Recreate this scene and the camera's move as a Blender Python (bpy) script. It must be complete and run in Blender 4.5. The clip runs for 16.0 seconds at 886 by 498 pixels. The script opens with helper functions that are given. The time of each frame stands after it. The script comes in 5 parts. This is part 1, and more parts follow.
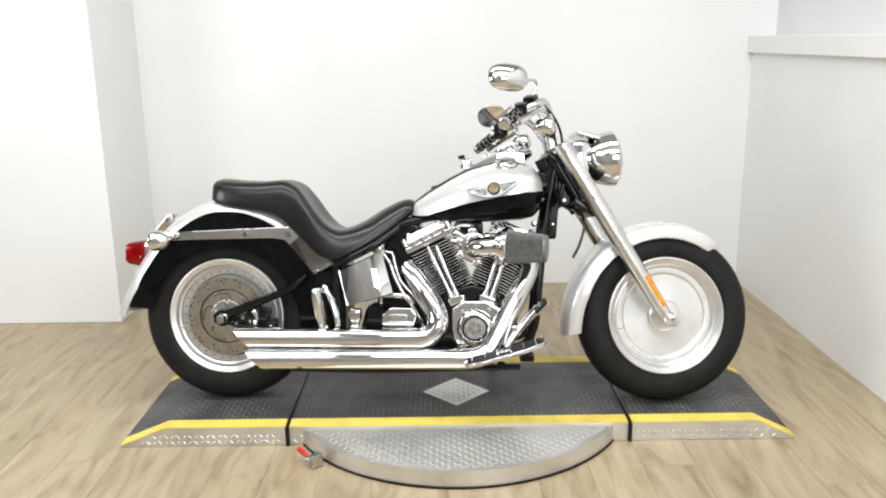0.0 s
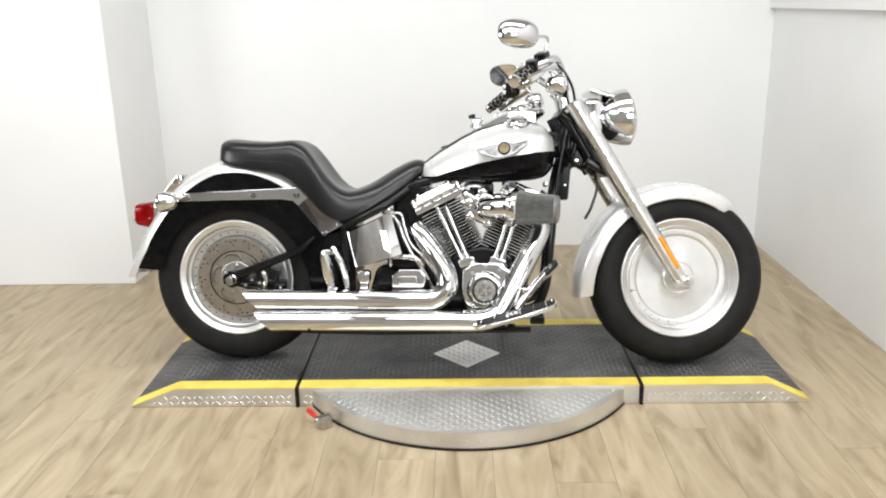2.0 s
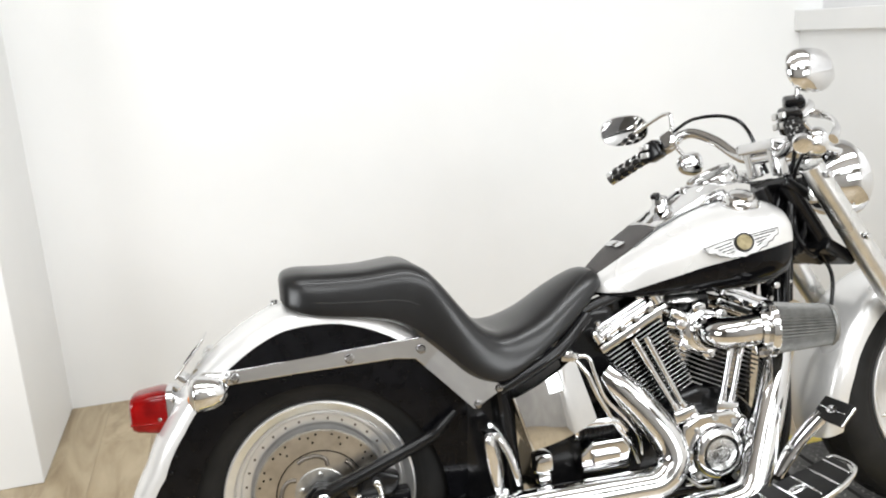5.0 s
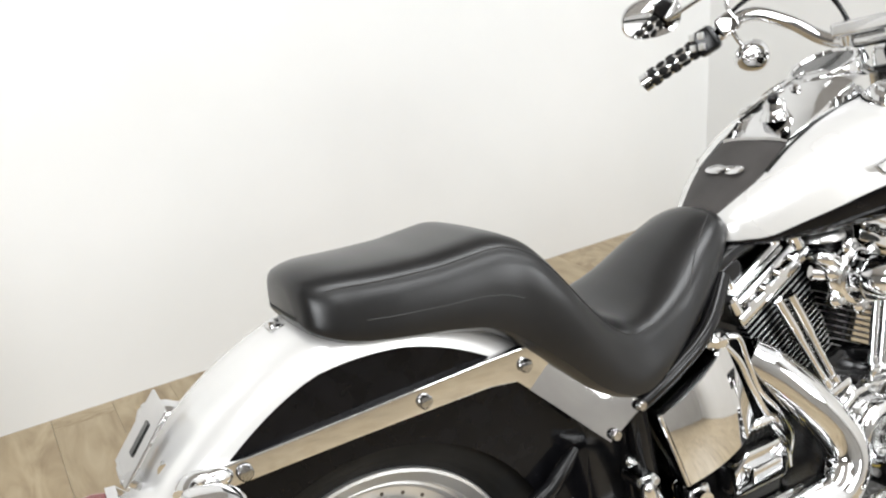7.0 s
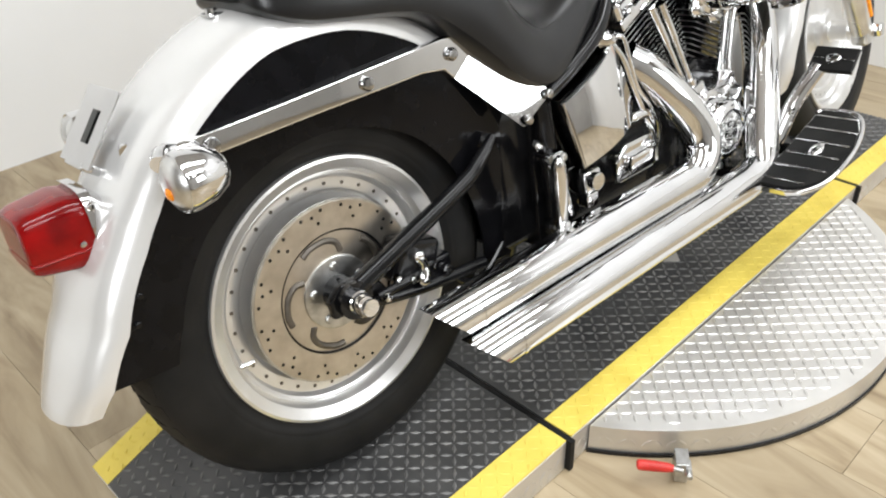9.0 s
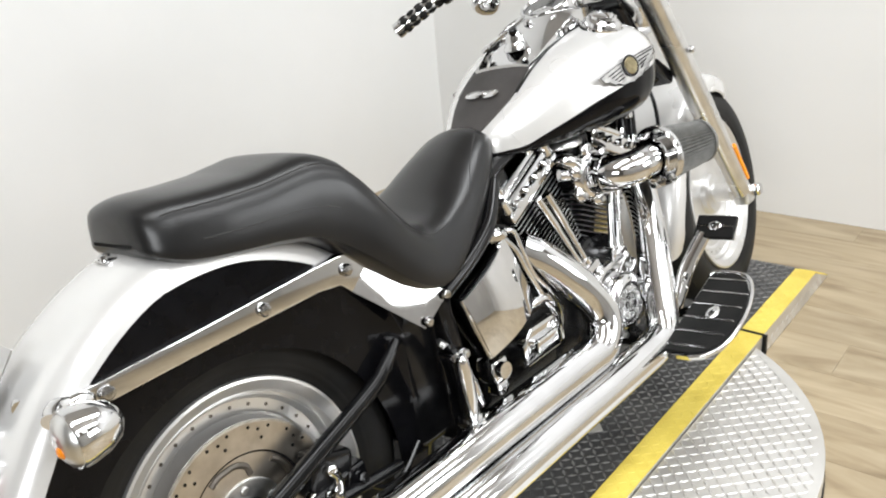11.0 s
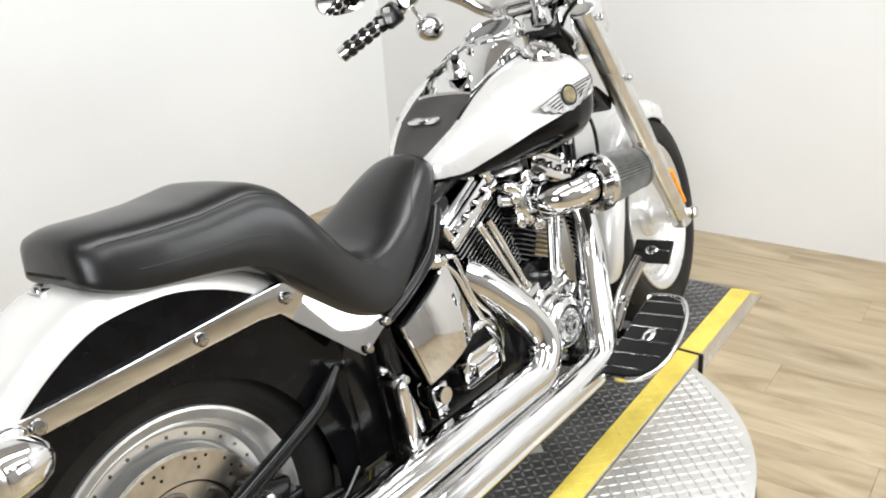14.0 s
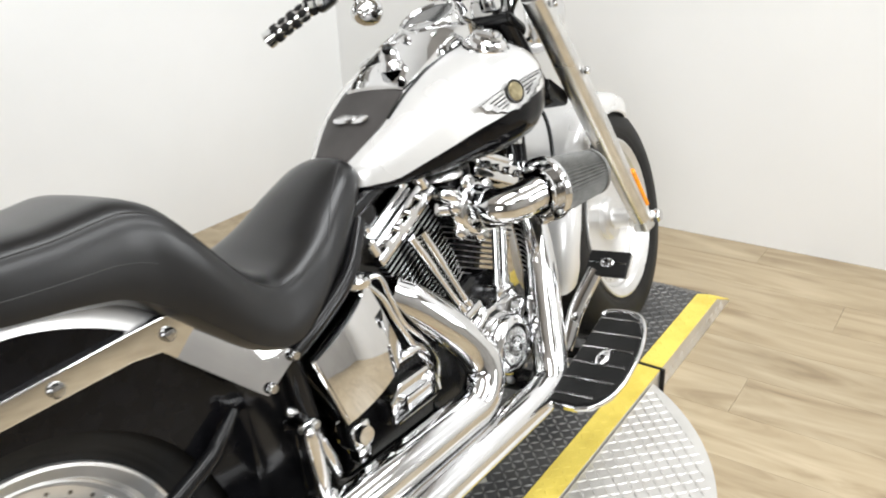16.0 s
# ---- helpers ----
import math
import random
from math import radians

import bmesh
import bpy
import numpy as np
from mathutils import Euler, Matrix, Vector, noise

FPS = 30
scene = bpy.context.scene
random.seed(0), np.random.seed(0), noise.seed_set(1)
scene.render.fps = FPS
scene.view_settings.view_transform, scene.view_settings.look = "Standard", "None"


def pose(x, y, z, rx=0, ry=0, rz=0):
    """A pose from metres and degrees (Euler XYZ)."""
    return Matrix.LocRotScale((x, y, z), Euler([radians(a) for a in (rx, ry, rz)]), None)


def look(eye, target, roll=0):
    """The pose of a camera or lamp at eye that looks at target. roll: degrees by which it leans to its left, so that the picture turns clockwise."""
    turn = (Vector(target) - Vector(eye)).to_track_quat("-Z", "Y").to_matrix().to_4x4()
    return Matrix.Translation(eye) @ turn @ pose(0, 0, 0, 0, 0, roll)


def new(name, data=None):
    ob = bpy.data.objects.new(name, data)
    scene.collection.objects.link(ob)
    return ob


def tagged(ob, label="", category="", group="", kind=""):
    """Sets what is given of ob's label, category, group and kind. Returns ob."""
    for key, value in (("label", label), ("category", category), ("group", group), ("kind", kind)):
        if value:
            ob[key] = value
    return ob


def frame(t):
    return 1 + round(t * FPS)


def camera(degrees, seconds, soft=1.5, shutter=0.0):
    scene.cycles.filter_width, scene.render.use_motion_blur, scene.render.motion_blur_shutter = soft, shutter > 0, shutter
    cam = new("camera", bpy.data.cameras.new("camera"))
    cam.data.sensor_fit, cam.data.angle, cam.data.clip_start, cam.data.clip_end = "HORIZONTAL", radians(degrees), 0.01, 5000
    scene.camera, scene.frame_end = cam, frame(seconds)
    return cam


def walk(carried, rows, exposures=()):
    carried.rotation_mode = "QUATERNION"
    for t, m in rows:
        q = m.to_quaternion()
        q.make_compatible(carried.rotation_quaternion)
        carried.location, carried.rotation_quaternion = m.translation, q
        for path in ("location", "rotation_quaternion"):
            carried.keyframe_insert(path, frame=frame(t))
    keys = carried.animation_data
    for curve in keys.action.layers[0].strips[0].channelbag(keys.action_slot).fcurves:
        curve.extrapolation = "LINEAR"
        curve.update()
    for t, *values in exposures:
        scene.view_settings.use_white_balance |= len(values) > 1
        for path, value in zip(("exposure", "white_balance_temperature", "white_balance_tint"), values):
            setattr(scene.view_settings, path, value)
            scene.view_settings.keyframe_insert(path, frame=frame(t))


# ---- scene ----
cam = camera(56.4, 16.0, soft=2.0, shutter=0.3)
PATH = [
    (0, (0.813, -2.974, 1.39), (0.818, -1.035, 0.898), -0.7),
    (0.5, (0.806, -2.968, 1.398), (0.816, -1.032, 0.895), -1.3),
    (1, (0.812, -2.961, 1.403), (0.82, -1.024, 0.903), -1.4),
    (1.5, (0.836, -2.966, 1.408), (0.793, -1.03, 0.909), -2.3),
    (2, (0.85, -2.94, 1.375), (0.805, -1.026, 0.797), -1.1),
    (2.5, (0.64, -2.854, 1.391), (0.703, -0.899, 0.971), -3.3),
    (3, (0.545, -2.692, 1.381), (0.75, -0.746, 0.966), -1.0),
    (3.5, (0.404, -2.447, 1.38), (0.57, -0.508, 0.916), -1.0),
    (4, (0.21, -2.198, 1.361), (0.456, -0.26, 0.934), -1.4),
    (4.2, (0.127, -2.103, 1.389), (0.392, -0.17, 0.948), -1.6),
    (6.3, (-0.327, -1.133, 1.312), (0.533, 0.58, 0.739), -4.5),
    (6.5, (-0.349, -1.047, 1.292), (0.52, 0.66, 0.716), -4.0),
    (7, (-0.339, -0.882, 1.28), (0.588, 0.745, 0.577), -5.2),
    (7.2, (-0.358, -0.867, 1.285), (0.577, 0.72, 0.506), -6.2),
    (7.5, (-0.421, -0.828, 1.268), (0.616, 0.602, 0.33), -3.5),
    (7.7, (-0.467, -0.868, 1.221), (0.599, 0.522, 0.256), -5.4),
    (8, (-0.559, -0.877, 1.173), (0.546, 0.423, 0.129), -4.7),
    (8.5, (-0.611, -0.881, 1.143), (0.48, 0.351, 0.006), -3.3),
    (9, (-0.593, -0.888, 1.151), (0.565, 0.314, 0.048), -2.1),
    (9.5, (-0.592, -0.909, 1.147), (0.599, 0.321, 0.113), -5.3),
    (10, (-0.571, -0.908, 1.215), (0.693, 0.334, 0.287), -5.0),
    (10.2, (-0.561, -0.918, 1.224), (0.742, 0.336, 0.371), -5.6),
    (12.3, (-0.53, -0.953, 1.274), (0.924, 0.209, 0.543), -3.7),
    (12.5, (-0.531, -0.96, 1.281), (0.93, 0.201, 0.561), -3.4),
    (13, (-0.532, -0.964, 1.262), (0.94, 0.151, 0.492), -3.2),
    (13.5, (-0.53, -0.956, 1.255), (0.936, 0.155, 0.471), -3.5),
    (14, (-0.529, -0.957, 1.266), (0.939, 0.164, 0.499), -3.7),
    (14.5, (-0.529, -0.952, 1.264), (0.955, 0.158, 0.511), -3.0),
    (15, (-0.525, -0.951, 1.263), (0.969, 0.143, 0.506), -2.9),
    (15.5, (-0.511, -0.94, 1.27), (0.996, 0.144, 0.524), -2.1),
    (16, (-0.315, -0.91, 1.253), (1.167, 0.155, 0.433), -2.6),
]
walk(cam, [(t, look(eye, target, roll)) for t, eye, target, roll in PATH],
     exposures=[(0, -0.18), (4.2, -0.10), (7, -0.05), (8, -0.14), (10.2, -0.16), (13, -0.14), (13.5, -0.08), (16, -0.05)])

# ---- world and light ----
world = bpy.data.worlds.new("world")
scene.world = world
world.use_nodes = True
world.node_tree.nodes["Background"].inputs[0].default_value = (0.9, 0.95, 1.0, 1)
world.node_tree.nodes["Background"].inputs[1].default_value = 0.25
CEIL = 3.3
LAMP_POWER = 20.0


def area_lamp(x, y, sx, sy, watts, tilt=0.0, colour=(0.955, 0.98, 1.0)):
    lamp = bpy.data.lights.new("area_light", "AREA")
    lamp.shape, lamp.size, lamp.size_y, lamp.energy, lamp.color = "RECTANGLE", sx, sy, watts, colour
    ob = new("area_light", lamp)
    ob.matrix_world = pose(x, y, CEIL - 0.10 - 0.3 * math.sin(radians(tilt)), tilt, 0, 0)
    return ob


# lamps below the ceiling; the tilted row is added to wash the back wall
for lx, ly, tilt, share in ((-0.7, -0.65, 0, 1.3), (0.55, -0.65, 0, 1.3), (1.8, -0.65, 0, 1.3), (-0.9, -2.4, 50, 1.05), (0.6, -2.4, 50, 1.05), (1.9, -2.4, 50, 1.05), (-1.2, -3.9, 0, 0.7), (1.2, -3.9, 0, 0.7)):
    area_lamp(lx, ly, 1.2, 0.5, LAMP_POWER * share, tilt)


# two unseen fill lamps, added low to brighten the lower walls of the bay
for eye, aim, watts in (((-2.7, -1.6, 1.7), (2.3, 0.6, 0.5), 52.0), ((1.9, -3.7, 1.8), (-0.6, 1.4, 0.4), 42.0)):
    head = area_lamp(0, 0, 1.3, 1.0, watts)
    head.matrix_world = look(eye, aim)


# ---- materials ----
def material(name, colour, rough=0.5, metal=0.0, coat=0.0, spec=0.5):
    m = bpy.data.materials.new(name)
    m.use_nodes = True
    b = m.node_tree.nodes["Principled BSDF"]
    b.inputs["Base Color"].default_value = (*colour, 1)
    b.inputs["Roughness"].default_value = rough
    b.inputs["Metallic"].default_value = metal
    b.inputs["Coat Weight"].default_value = coat
    b.inputs["Coat Roughness"].default_value = 0.04
    b.inputs["Specular IOR Level"].default_value = spec
    return m


def node(m, kind, **values):
    n = m.node_tree.nodes.new(kind)
    for key, value in values.items():
        n.inputs[key].default_value = value
    return n


def wire(m, a, out, b, inp):
    m.node_tree.links.new(a.outputs[out], b.inputs[inp])


def bsdf(m):
    return m.node_tree.nodes["Principled BSDF"]


def noisy(m, low, high, scale, detail=6.0, stretch=(1, 1, 1), rough=None, bump=0.0, bump_scale=None, lo=0.35, hi=0.65):
    """Colour, roughness and fine relief that vary with noise at two sizes."""
    co = node(m, "ShaderNodeTexCoord")
    mp = node(m, "ShaderNodeMapping", Scale=stretch)
    wire(m, co, "Object", mp, "Vector")
    n1 = node(m, "ShaderNodeTexNoise", Scale=scale, Detail=detail)
    wire(m, mp, "Vector", n1, "Vector")
    ramp = node(m, "ShaderNodeValToRGB")
    ramp.color_ramp.elements[0].color, ramp.color_ramp.elements[1].color = (*low, 1), (*high, 1)
    ramp.color_ramp.elements[0].position, ramp.color_ramp.elements[1].position = lo, hi
    wire(m, n1, "Fac", ramp, "Fac")
    wire(m, ramp, "Color", bsdf(m), "Base Color")
    if rough:
        r = node(m, "ShaderNodeMapRange")
        r.inputs["To Min"].default_value, r.inputs["To Max"].default_value = rough
        n3 = node(m, "ShaderNodeTexNoise", Scale=scale * 0.3, Detail=4.0)
        wire(m, mp, "Vector", n3, "Vector")
        wire(m, n3, "Fac", r, "Value")
        wire(m, r, "Result", bsdf(m), "Roughness")
    if bump:
        n2 = node(m, "ShaderNodeTexNoise", Scale=bump_scale or scale * 8, Detail=3.0)
        wire(m, mp, "Vector", n2, "Vector")
        bp = node(m, "ShaderNodeBump", Strength=bump, Distance=0.001)
        wire(m, n2, "Fac", bp, "Height")
        wire(m, bp, "Normal", bsdf(m), "Normal")
    return m


CHROME = noisy(material("chrome", (0.8, 0.8, 0.8), 0.06, 1.0), (0.66, 0.66, 0.665), (0.75, 0.75, 0.752), 9, rough=(0.02, 0.07))
SATIN = noisy(material("satin_aluminium", (0.7, 0.7, 0.69), 0.3, 1.0), (0.66, 0.66, 0.65), (0.76, 0.76, 0.75), 20, rough=(0.2, 0.36), bump=0.05)
BRUSHED = noisy(material("machined_aluminium", (0.7, 0.7, 0.69), 0.3, 0.8), (0.68, 0.675, 0.665), (0.78, 0.775, 0.765), 14, rough=(0.22, 0.4), bump=0.06)
ROTOR = noisy(material("brake_steel", (0.5, 0.46, 0.4), 0.3, 1.0), (0.44, 0.4, 0.345), (0.56, 0.52, 0.46), 30, rough=(0.22, 0.4), bump=0.1)
SLOT = noisy(material("slot_steel", (0.16, 0.14, 0.12), 0.45, 0.8), (0.10, 0.09, 0.075), (0.17, 0.15, 0.13), 40, rough=(0.35, 0.55))
SILVER = noisy(material("silver_paint", (0.72, 0.71, 0.69), 0.3, 0.4, 0.6), (0.71, 0.705, 0.695), (0.74, 0.735, 0.725), 4, rough=(0.24, 0.30))
BLACK = noisy(material("black_paint", (0.006, 0.006, 0.007), 0.08, 0.0, 0.0, 0.14), (0.003, 0.003, 0.0035), (0.005, 0.005, 0.006), 30, rough=(0.05, 0.13))
FRAME = noisy(material("black_powder_coat", (0.012, 0.012, 0.013), 0.2, 0.0, 0.0, 0.3), (0.003, 0.003, 0.0035), (0.008, 0.008, 0.0085), 25, rough=(0.10, 0.24))
RUBBER = noisy(material("tyre_rubber", (0.018, 0.018, 0.018), 0.6, 0.0, 0.0, 0.22), (0.006, 0.006, 0.006), (0.013, 0.0125, 0.012), 12, rough=(0.45, 0.7), bump=0.15, bump_scale=180)
LEATHER = noisy(material("black_leather", (0.02, 0.02, 0.021), 0.38, 0.0, 0.0, 0.48), (0.004, 0.004, 0.0045), (0.008, 0.008, 0.0085), 8, rough=(0.23, 0.37), bump=0.12, bump_scale=420)
STRAP = noisy(material("brown_black_leather", (0.03, 0.024, 0.022), 0.55), (0.028, 0.025, 0.024), (0.052, 0.047, 0.045), 10, rough=(0.45, 0.65), bump=0.4, bump_scale=350)
STITCH = material("thread", (0.022, 0.022, 0.022), 0.6)
FILTER = noisy(material("grey_filter_gauze", (0.2, 0.2, 0.19), 0.6, 0.3), (0.15, 0.15, 0.144), (0.22, 0.22, 0.21), 60, rough=(0.34, 0.5), bump=0.15, bump_scale=700)
RED = noisy(material("red_lens", (0.5, 0.008, 0.01), 0.08, 0.0, 0.0, 0.35), (0.13, 0.001, 0.0015), (0.25, 0.003, 0.003), 25, rough=(0.06, 0.14))
ORANGE = noisy(material("amber_reflector", (0.9, 0.3, 0.01), 0.25), (0.85, 0.26, 0.01), (0.95, 0.36, 0.02), 60, rough=(0.18, 0.3))
GOLD = noisy(material("antique_gold", (0.42, 0.34, 0.16), 0.4, 0.7), (0.15, 0.125, 0.065), (0.26, 0.22, 0.13), 80, rough=(0.3, 0.5))
BADGE = noisy(material("pewter_badge", (0.6, 0.59, 0.57), 0.3, 0.9), (0.3, 0.295, 0.29), (0.5, 0.495, 0.48), 60, rough=(0.2, 0.4))
WHITE_METAL = material("mirror_glass", (0.92, 0.92, 0.92), 0.015, 1.0)
LENS = material("lamp_glass", (1, 1, 1), 0.03)
bsdf(LENS).inputs["Transmission Weight"].default_value = 0.9
DIAL = noisy(material("dial_face", (0.02, 0.02, 0.02), 0.12, 0.0, 0.6, 0.5), (0.02, 0.02, 0.02), (0.05, 0.05, 0.05), 40)
DARK_GRIT = noisy(material("dark_grip_coating", (0.035, 0.035, 0.035), 0.5, 0.2), (0.038, 0.038, 0.039), (0.085, 0.084, 0.082), 7, rough=(0.32, 0.6), bump=0.6, bump_scale=500)
YELLOW = noisy(material("yellow_safety_paint", (0.75, 0.52, 0.02), 0.5), (0.66, 0.50, 0.075), (0.82, 0.65, 0.12), 9, rough=(0.4, 0.65), bump=0.4, bump_scale=300, lo=0.28, hi=0.55)
TREAD = noisy(material("worn_tread_tops", (0.12, 0.12, 0.115), 0.4, 0.5), (0.09, 0.09, 0.09), (0.24, 0.235, 0.23), 9, rough=(0.35, 0.55))
PLATE = noisy(material("aluminium_tread_plate", (0.62, 0.6, 0.57), 0.35, 0.9), (0.64, 0.625, 0.60), (0.80, 0.79, 0.77), 6, rough=(0.34, 0.52), bump=0.2, bump_scale=250)
RED_GRIP = noisy(material("red_vinyl_grip", (0.6, 0.03, 0.02), 0.4), (0.5, 0.025, 0.018), (0.68, 0.04, 0.03), 50, rough=(0.3, 0.5))
STEEL = noisy(material("zinc_steel", (0.5, 0.5, 0.49), 0.35, 1.0), (0.42, 0.42, 0.41), (0.58, 0.58, 0.57), 60, rough=(0.25, 0.45))
WALL = noisy(material("white_wall_paint", (0.82, 0.82, 0.8), 0.55), (0.79, 0.795, 0.79), (0.84, 0.84, 0.835), 1.2, rough=(0.45, 0.65), bump=0.08, bump_scale=160)
# ceiling colour lowered and warmed to tone reflections in chrome and paint
CEILING = noisy(material("toned_ceiling", (0.8, 0.8, 0.78), 0.7), (0.44, 0.42, 0.40), (0.5, 0.48, 0.46), 3)
# dark tone for the unseen left wall, so chrome and leather reflect dark
REFLECT_DARK = noisy(material("dark_reflection_wall", (0.2, 0.2, 0.2), 0.6), (0.13, 0.125, 0.118), (0.18, 0.172, 0.164), 1.5)
# tone of the unseen front wall, set to brighten chrome that faces it
REFLECT_PALE = noisy(material("pale_reflection_wall", (0.5, 0.5, 0.5), 0.6), (0.48, 0.475, 0.465), (0.56, 0.555, 0.545), 1.5)
GREY_WALL = noisy(material("grey_wall_paint", (0.4, 0.4, 0.4), 0.6), (0.70, 0.70, 0.70), (0.75, 0.75, 0.75), 2)


def wood_material():
    """Pale oak vinyl: long grain, knots, and a tone of its own for each plank."""
    m = material("oak_plank", (0.5, 0.36, 0.22), 0.4)
    co = node(m, "ShaderNodeTexCoord")
    info = node(m, "ShaderNodeObjectInfo")
    shift = node(m, "ShaderNodeVectorMath")
    shift.operation = "SCALE"
    shift.inputs["Scale"].default_value = 37.0
    comb = node(m, "ShaderNodeCombineXYZ")
    for axis in "XYZ":
        wire(m, info, "Random", comb, axis)
    wire(m, comb, "Vector", shift, 0)
    add = node(m, "ShaderNodeVectorMath")
    wire(m, co, "Object", add, 0)
    wire(m, shift, "Vector", add, 1)
    mp = node(m, "ShaderNodeMapping", Scale=(5, 0.9, 1))
    wire(m, add, "Vector", mp, "Vector")
    grain = node(m, "ShaderNodeTexNoise", Scale=1.9, Detail=6.0, Roughness=0.55, Distortion=1.8)
    wire(m, mp, "Vector", grain, "Vector")
    ramp = node(m, "ShaderNodeValToRGB")
    e = ramp.color_ramp.elements
    e[0].position, e[0].color = 0.28, (0.235, 0.172, 0.10, 1)
    e[1].position, e[1].color = 0.72, (0.47, 0.385, 0.26, 1)
    mid = ramp.color_ramp.elements.new(0.48)
    mid.color = (0.365, 0.287, 0.18, 1)
    wire(m, grain, "Fac", ramp, "Fac")
    hsv = node(m, "ShaderNodeHueSaturation")
    val = node(m, "ShaderNodeMapRange")
    val.inputs["To Min"].default_value, val.inputs["To Max"].default_value = 0.94, 1.08
    wire(m, info, "Random", val, "Value")
    wire(m, val, "Result", hsv, "Value")
    wire(m, ramp, "Color", hsv, "Color")
    wire(m, hsv, "Color", bsdf(m), "Base Color")
    r = node(m, "ShaderNodeMapRange")
    r.inputs["To Min"].default_value, r.inputs["To Max"].default_value = 0.28, 0.5
    wire(m, grain, "Fac", r, "Value")
    wire(m, r, "Result", bsdf(m), "Roughness")
    bp = node(m, "ShaderNodeBump", Strength=0.12, Distance=0.001)
    wire(m, grain, "Fac", bp, "Height")
    wire(m, bp, "Normal", bsdf(m), "Normal")
    return m


WOOD = wood_material()


# ---- mesh helpers ----
ROUNDED = ("seat", "fuel_tank", "tank_lower_panel", "rear_fender", "front_fender", "fender_side")


def mesh_object(name, bm, mat, smooth=True):
    bmesh.ops.recalc_face_normals(bm, faces=bm.faces)
    me = bpy.data.meshes.new(name)
    bm.to_mesh(me)
    bm.free()
    me.materials.append(mat)
    if smooth:
        for p in me.polygons:
            p.use_smooth = True
        me.set_sharp_from_angle(angle=radians(38))
    ob = new(name, me)
    if smooth and name not in ROUNDED:
        ob.modifiers.new("flat_faces", "WEIGHTED_NORMAL").keep_sharp = True
    return ob


def part(name, bm, mat, parent, label=""):
    ob = mesh_object(name, bm, mat)
    ob.parent = parent
    return tagged(ob, label)


def thing(name, label, category, m=None, group="", kind=""):
    ob = new(name)
    ob.matrix_world = m or Matrix()
    return tagged(ob, label, category, group, kind)


def merge(*parts):
    bm = bmesh.new()
    for p in parts:
        me = bpy.data.meshes.new("tmp")
        p.to_mesh(me)
        p.free()
        bm.from_mesh(me)
        bpy.data.meshes.remove(me)
    return bm


def moved(bm, m):
    bmesh.ops.transform(bm, matrix=m, verts=bm.verts)
    return bm


def box(cx, cy, cz, sx, sy, sz, bevel=0.003, rot=(0, 0, 0)):
    bm = bmesh.new()
    bmesh.ops.create_cube(bm, size=1)
    bmesh.ops.scale(bm, vec=(sx, sy, sz), verts=bm.verts)
    if bevel:
        bmesh.ops.bevel(bm, geom=bm.edges[:], offset=min(bevel, 0.45 * min(sx, sy, sz)), segments=2, affect="EDGES", profile=0.5)
    return moved(bm, pose(cx, cy, cz, *rot))


def rings(loops, closed=True, caps=True):
    """A skin over loops of points, all of one length."""
    bm = bmesh.new()
    vs = [[bm.verts.new(p) for p in loop] for loop in loops]
    n = len(loops[0])
    for a, b in zip(vs, vs[1:]):
        for i in range(n if closed else n - 1):
            j = (i + 1) % n
            bm.faces.new((a[i], a[j], b[j], b[i]))
    if caps and closed:
        bm.faces.new(vs[0][::-1])
        bm.faces.new(vs[-1])
    return bm


def spline(points, steps=8):
    """Catmull-Rom through points."""
    pts = [Vector(p) for p in points]
    if len(pts) < 3:
        return pts
    ext = [2 * pts[0] - pts[1]] + pts + [2 * pts[-1] - pts[-2]]
    out = []
    for i in range(len(pts) - 1):
        a, b, c, d = ext[i:i + 4]
        for k in range(steps):
            t = k / steps
            out.append(0.5 * (2 * b + (c - a) * t + (2 * a - 5 * b + 4 * c - d) * t * t + (3 * b - a - 3 * c + d) * t ** 3))
    out.append(pts[-1])
    return out


def tube(points, radius, seg=14, steps=8, smooth=True, caps=True, squash=1.0):
    """A pipe along points; radius is a number or a list, one for each point."""
    path = spline(points, steps) if smooth else [Vector(p) for p in points]
    if isinstance(radius, (list, tuple)):
        radii = [v.x for v in (spline([(r, 0, 0) for r in radius], steps) if smooth else [Vector((r, 0, 0)) for r in radius])]
    else:
        radii = [radius] * len(path)
    loops, side = [], None
    for i, p in enumerate(path):
        d = (path[min(i + 1, len(path) - 1)] - path[max(i - 1, 0)]).normalized()
        if side is None:
            side = d.orthogonal().normalized()
        side = (side - d * side.dot(d)).normalized()
        up = d.cross(side)
        loops.append([p + radii[i] * (math.cos(a) * side + squash * math.sin(a) * up) for a in (2 * math.pi * k / seg for k in range(seg))])
    return rings(loops, caps=caps)


def lathe(profile, seg=48, m=None):
    """Profile of (radius, height along y), turned about y."""
    loops = [[(r * math.cos(2 * math.pi * k / seg), h, r * math.sin(2 * math.pi * k / seg)) for k in range(seg)] for r, h in profile]
    bm = rings(loops, caps=False)
    for idx, (r, h) in ((0, profile[0]), (len(profile) - 1, profile[-1])):
        if r > 1e-4:
            bm.verts.ensure_lookup_table()
            ring_v = [bm.verts[idx * seg + k] for k in range(seg)]
            bm.faces.new(ring_v)
    bmesh.ops.remove_doubles(bm, verts=bm.verts, dist=1e-5)
    return moved(bm, m) if m else bm


